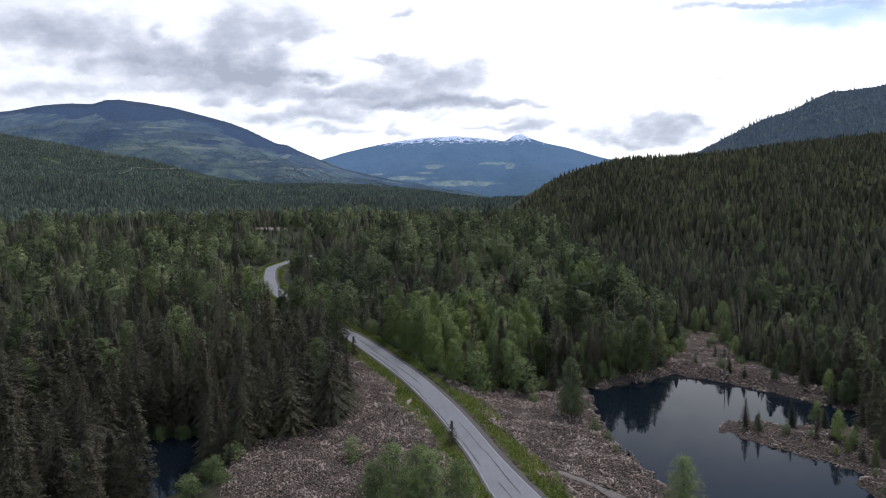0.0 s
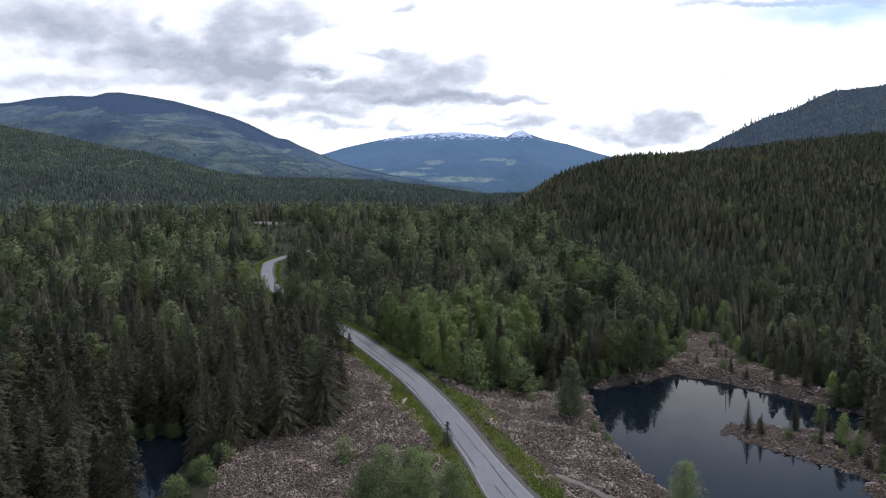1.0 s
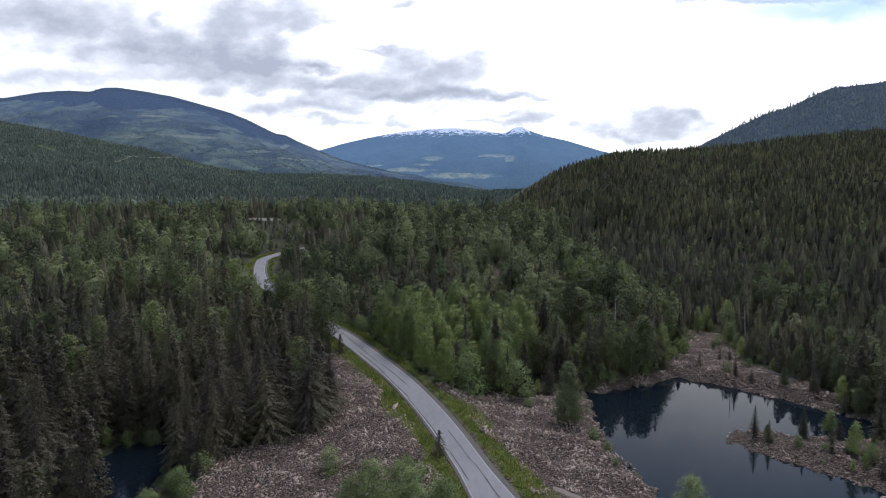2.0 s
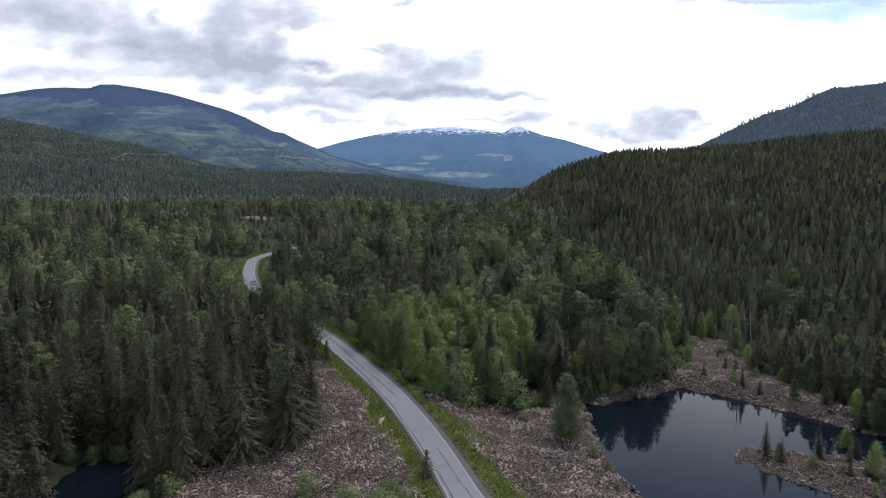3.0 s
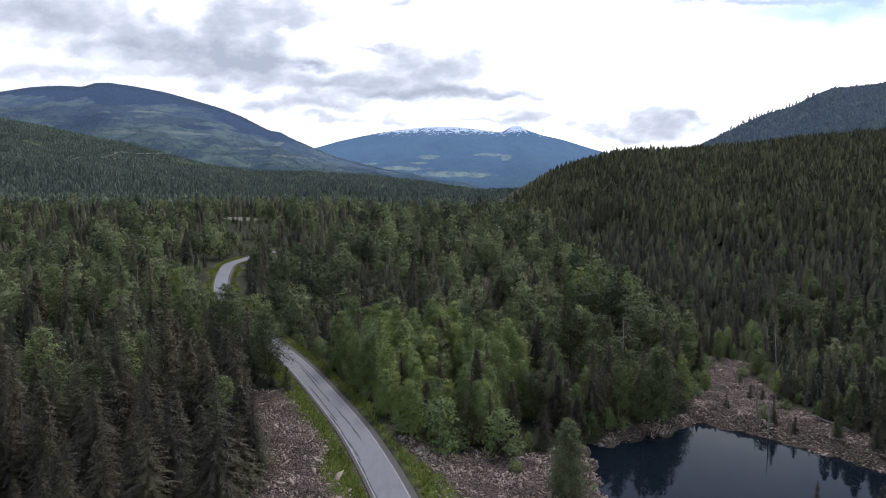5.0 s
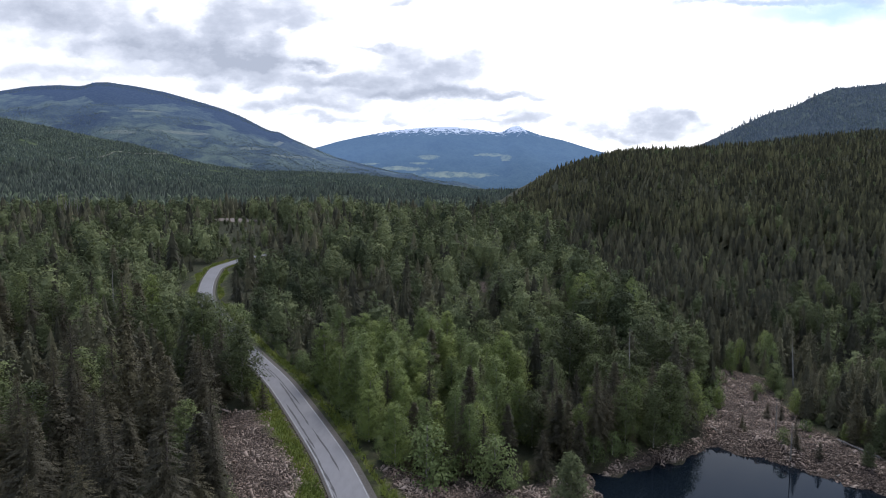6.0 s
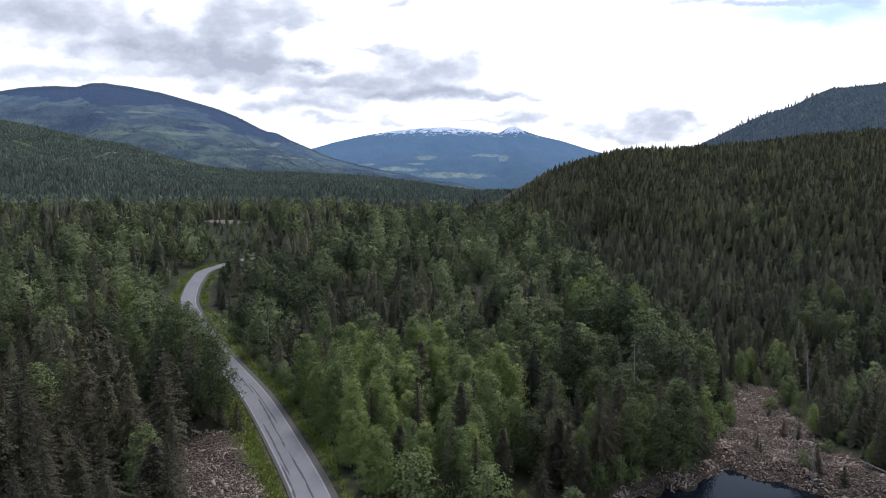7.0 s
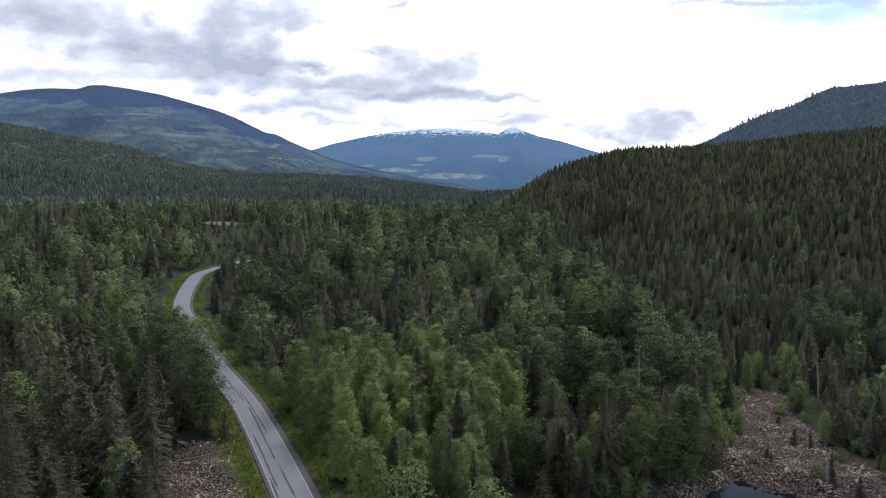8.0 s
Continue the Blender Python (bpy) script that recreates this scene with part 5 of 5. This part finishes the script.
for k in range(26):
    t = (k % 13) / 12
    back = 1.5 + 3.2 * (k // 13)
    bx, by = 19 + 26 * t - back * 0.5 + rng.normal(0, 0.5), 105.5 + 13.5 * t ** 1.3 + back + rng.normal(0, 0.5)
    put(aspens[1] if k % 5 == 2 else poplars[k % 3] if k % 4 == 1 else spruces[int(rng.integers(4))], bx, by, rng.uniform(0.5, 0.78), rng.random() * 360)
# groups of broad-leaved trees that stand out in the wood
for gx0, gy0, wide, n, kinds, k0 in ((46, 186, 11, 13, (aspens[2], aspens[0], aspens[2]), 0.95), (92, 170, 8, 6, (poplars[0], poplars[1]), 0.72), (112, 200, 9, 6, (poplars[1], poplars[2]), 0.7), (30, 152, 9, 8, (aspens[2], poplars[1]), 0.9), (70, 150, 7, 5, (aspens[2], aspens[1]), 0.6)):
    for q in range(n):
        a, r = q * 2.4, wide * math.sqrt((q + 0.5) / n)
        put(kinds[q % len(kinds)], gx0 + r * math.cos(a), gy0 + r * math.sin(a), k0 * rng.uniform(0.8, 1.1), rng.random() * 360, 0, 0.95)
# a stand of dead trees on the valley floor
for q in range(12):
    put(snags[q % 2], -216 - 1.5 * q + rng.normal(0, 1.5), 404 + rng.normal(0, 4), rng.uniform(0.9, 1.35), rng.random() * 360, rng.normal(0, 3))
# scrub on the spit and the far bank
x, y = scatter(rng, 40, 84, 52, 150, 2.2)
d = np.maximum(inside_by(x, y, SPIT), inside_by(x, y, BANK_RUBBLE) - 1.0)
k = (d > 0.6) & (inside_by(x, y, POND) < -0.8) & in_sight(x, y, 2) & (rng.random(len(x)) < np.where(inside_by(x, y, SPIT) > 0, 0.42, 0.10))
for a, b in zip(x[k], y[k]):
    r = rng.random()
    put(cedar if r < 0.16 else aspens[1] if r < 0.24 else young_spruce if r < 0.5 else bushes[int(r * 50) % 2], a, b, rng.uniform(0.14, 0.32) * (1 if r < 0.24 else 3.0 if r < 0.5 else 0.8), rng.random() * 360)
# undergrowth where the wood meets the open ground
x, y = scatter(rng, -40, 80, 62, 152, 2.6)
d = np.maximum.reduce([inside_by(x, y, p) for p in (LEFT_RUBBLE, RIGHT_RUBBLE, BANK_RUBBLE)])
k = (d < -0.2) & (d > -2.6) & (np.abs(road_off(x, y)) > 5.5) & (inside_by(x, y, POND) < -1) & in_sight(x, y, 2)
for a, b in zip(x[k], y[k]):
    r = rng.random()
    if r < 0.25:
        put(bushes[int(rng.integers(2))], a, b, rng.uniform(0.35, 0.8), rng.random() * 360)
    elif r < 0.5:
        put(young_spruce, a, b, rng.uniform(0.5, 1.4), rng.random() * 360)
    elif r < 0.62:
        put(aspens[1 + int(rng.integers(2))], a, b, rng.uniform(0.22, 0.42), rng.random() * 360)
# and along the road's far side
for yy in np.arange(101, 190, 3.4):
    o = float(rng.uniform(5.6, 7.0))
    put(bushes[int(rng.integers(2))], float(road_x(yy)) + o * 1.1, float(yy), rng.uniform(0.4, 0.9), rng.random() * 360)


# ---- stones of the tailings ----
def stone_shape(seed):
    rng = np.random.default_rng(seed)
    bm = bmesh.new()
    bmesh.ops.create_cube(bm, size=1.0)
    for v in bm.verts:
        v.co = Vector([c * rng.uniform(0.55, 1.25) for c in v.co])
    bmesh.ops.triangulate(bm, faces=bm.faces)
    V = np.array([v.co[:] for v in bm.verts]) * np.array([1.15, 0.50, 0.24])
    F = np.array([[v.index for v in f.verts] for f in bm.faces])
    bm.free()
    return V, F


stones = [stone_shape(200 + i) for i in range(8)]


def on_rubble(x, y):
    ok = (np.maximum.reduce([inside_by(x, y, p) for p in (LEFT_RUBBLE, RIGHT_RUBBLE, BANK_RUBBLE)]) > -0.5) | (inside_by(x, y, SPIT) > 1.0)
    for p in (POND, WEST_POND):
        ok &= inside_by(x, y, p) < 0.4
    off = road_off(x, y)
    return ok & (np.abs(off) > 5.2 + 0.8 * np.sin(y * 0.3)) & (track_off(x, y) > 1.0)


def turned(v, ang, tilt):
    """Points of many stones, each turned and tilted."""
    c, s = np.cos(ang)[:, None], np.sin(ang)[:, None]
    ct, st = np.cos(tilt)[:, None], np.sin(tilt)[:, None]
    x, z = v[None, :, 0] * ct - v[None, :, 2] * st, v[None, :, 0] * st + v[None, :, 2] * ct
    y = np.repeat(v[None, :, 1], len(ang), 0)
    return np.stack([x * c - y * s, x * s + y * c, z], 2)


rng = np.random.default_rng(23)
x, y = scatter(rng, -40, 84, 46, 152, 0.33)
k = on_rubble(x, y) & in_sight(x, y, 4)
x, y = x[k], y[k]
clumped = np.array([noise.noise(Vector((a / 3.5, b / 3.5, 8.1))) for a, b in zip(x, y)])
k = rng.random(len(x)) < (0.72 + 0.5 * clumped) * np.where(inside_by(x, y, SPIT) > 3.0, 0.3, 1.0)
x, y, clumped = x[k], y[k], clumped[k]
Vs, Fs, Ts, n = [], [], [], 0
pick = rng.integers(0, len(stones), len(x))
for i, (v, f) in enumerate(stones):
    at = np.nonzero(pick == i)[0]
    m = len(at)
    size = np.exp(rng.normal(-1.5, 0.5, m)) * (1 + 0.3 * clumped[at])
    p = turned(v, rng.random(m) * 6.283, rng.normal(0, 0.85, m)) * size[:, None, None]
    p += np.stack([x[at], y[at], relief(x[at], y[at]) + heaps(x[at], y[at]) + 0.06 * size], 1)[:, None, :]
    Vs.append(p.reshape(-1, 3))
    Fs.append((f[None] + (np.arange(m) * len(v))[:, None, None]).reshape(-1, 3) + n)
    Ts.append(np.repeat(np.clip(0.30 + 0.60 * rng.random(m) + 0.75 * clumped[at], 0, 1), len(v)))
    n += m * len(v)
heap = tagged(new("tailings_stones", tri_mesh("tailings_stones", np.vstack(Vs), np.vstack(Fs), [stones_material], None, np.concatenate(Ts))), "loose pinkish-grey angular stones spread beside road and pond", "rubble", kind="stuff")

stone_meshes = [tri_mesh("stone", v, f, [stone_material]) for v, f in stones]
x, y = scatter(rng, -37, 34, 48, 112, 2.3)
k = on_rubble(x, y) & in_sight(x, y, 2)
x, y = x[k][:280], y[k][:280]
for a, b in zip(x, y):
    ob = new("stone", stone_meshes[int(rng.integers(len(stones)))])
    ob.parent = ground
    size = rng.uniform(0.30, 0.52)
    ob.matrix_basis = pose(a, b, float(relief(a, b)) + float(heaps(np.array([a]), np.array([b]))[0]) + 0.05, rng.normal(0, 14), rng.normal(0, 14), rng.random() * 360) @ Matrix.Diagonal((size, size, size, 1))


# ---- fallen trunks on the bank ----
def log(length, r, seed):
    rng = np.random.default_rng(seed)
    e = thing("fallen_log", "bleached fallen trunk lying on the stony bank", "log", "driftwood on the bank")
    v, f = tube([(0, 0, 0), (0.05, 0.03, length * 0.5), (0, 0, length)], [r, r * 0.8, r * 0.4], 7)
    part("trunk", v, f, dead_wood, e)
    for i in range(3):
        z = length * (0.4 + 0.18 * i)
        a = rng.random() * 6.3
        v, f = tube([np.array([0, 0, z]), np.array([math.cos(a) * 0.7, math.sin(a) * 0.7, z + 0.3])], [r * 0.25, 0.02], 5)
        part("branch_stub", v, f, dead_wood, e)
    return e


for bx, by, turn, length in ((62, 96.5, 70, 6), (58, 103.5, 20, 5), (66, 106, 110, 7), (64, 99, 60, 5), (47, 116.5, 95, 4), (70, 99, 75, 6), (35, 110.2, 85, 4)):
    e = log(length, 0.16, int(bx * 10 + by))
    e.matrix_basis = pose(bx, by, float(relief(bx, by)) + 0.12, 0, 0, turn) @ pose(0, 0, 0, 0, 88, 0)


# ---- grass and weeds of the verges, joined ----
rng = np.random.default_rng(31)
x, y = scatter(rng, -100, 14, 46, 285, 0.42)
k = (verge_at(x, y) > 0.35) & in_sight(x, y, 2) & (rng.random(len(x)) < 0.75)
x, y = x[k], y[k]
m = len(x)
z = relief(x, y)
T = []
for q in range(5):
    a, r, hh = rng.random(m) * 6.283, rng.uniform(0.05, 0.30, m), np.exp(rng.normal(-1.15, 0.45, m))
    cx, cy = x + np.cos(a) * r, y + np.sin(a) * r
    wx, wy = -np.sin(a) * 0.16, np.cos(a) * 0.16
    tipx, tipy = cx + rng.normal(0, 0.18, m), cy + rng.normal(0, 0.18, m)
    T.append(np.stack([np.stack([cx - wx, cy - wy, z - 0.03], 1), np.stack([cx + wx, cy + wy, z - 0.03], 1), np.stack([tipx, tipy, z + hh], 1)], 1))
T = np.concatenate(T).reshape(-1, 3)
tint = np.repeat(np.tile(np.array([0.5 + 0.9 * noise.noise(Vector((a / 5, b / 5, 1.2))) for a, b in zip(x, y)]), 5), 3)
tagged(new("verge_grass", tri_mesh("verge_grass", T, np.arange(len(T)).reshape(-1, 3), [verge_green], None, tint)), "yellow-green grass and weeds along the road", "grass", kind="stuff")

# ---- the first of each kind stands deep in the wood ----
for k, e in enumerate(templates):
    tx, ty = -66.0 - 6.5 * (k % 5), 152.0 + 7.0 * (k // 5)
    e.matrix_basis = pose(tx, ty, float(relief(tx, ty)))
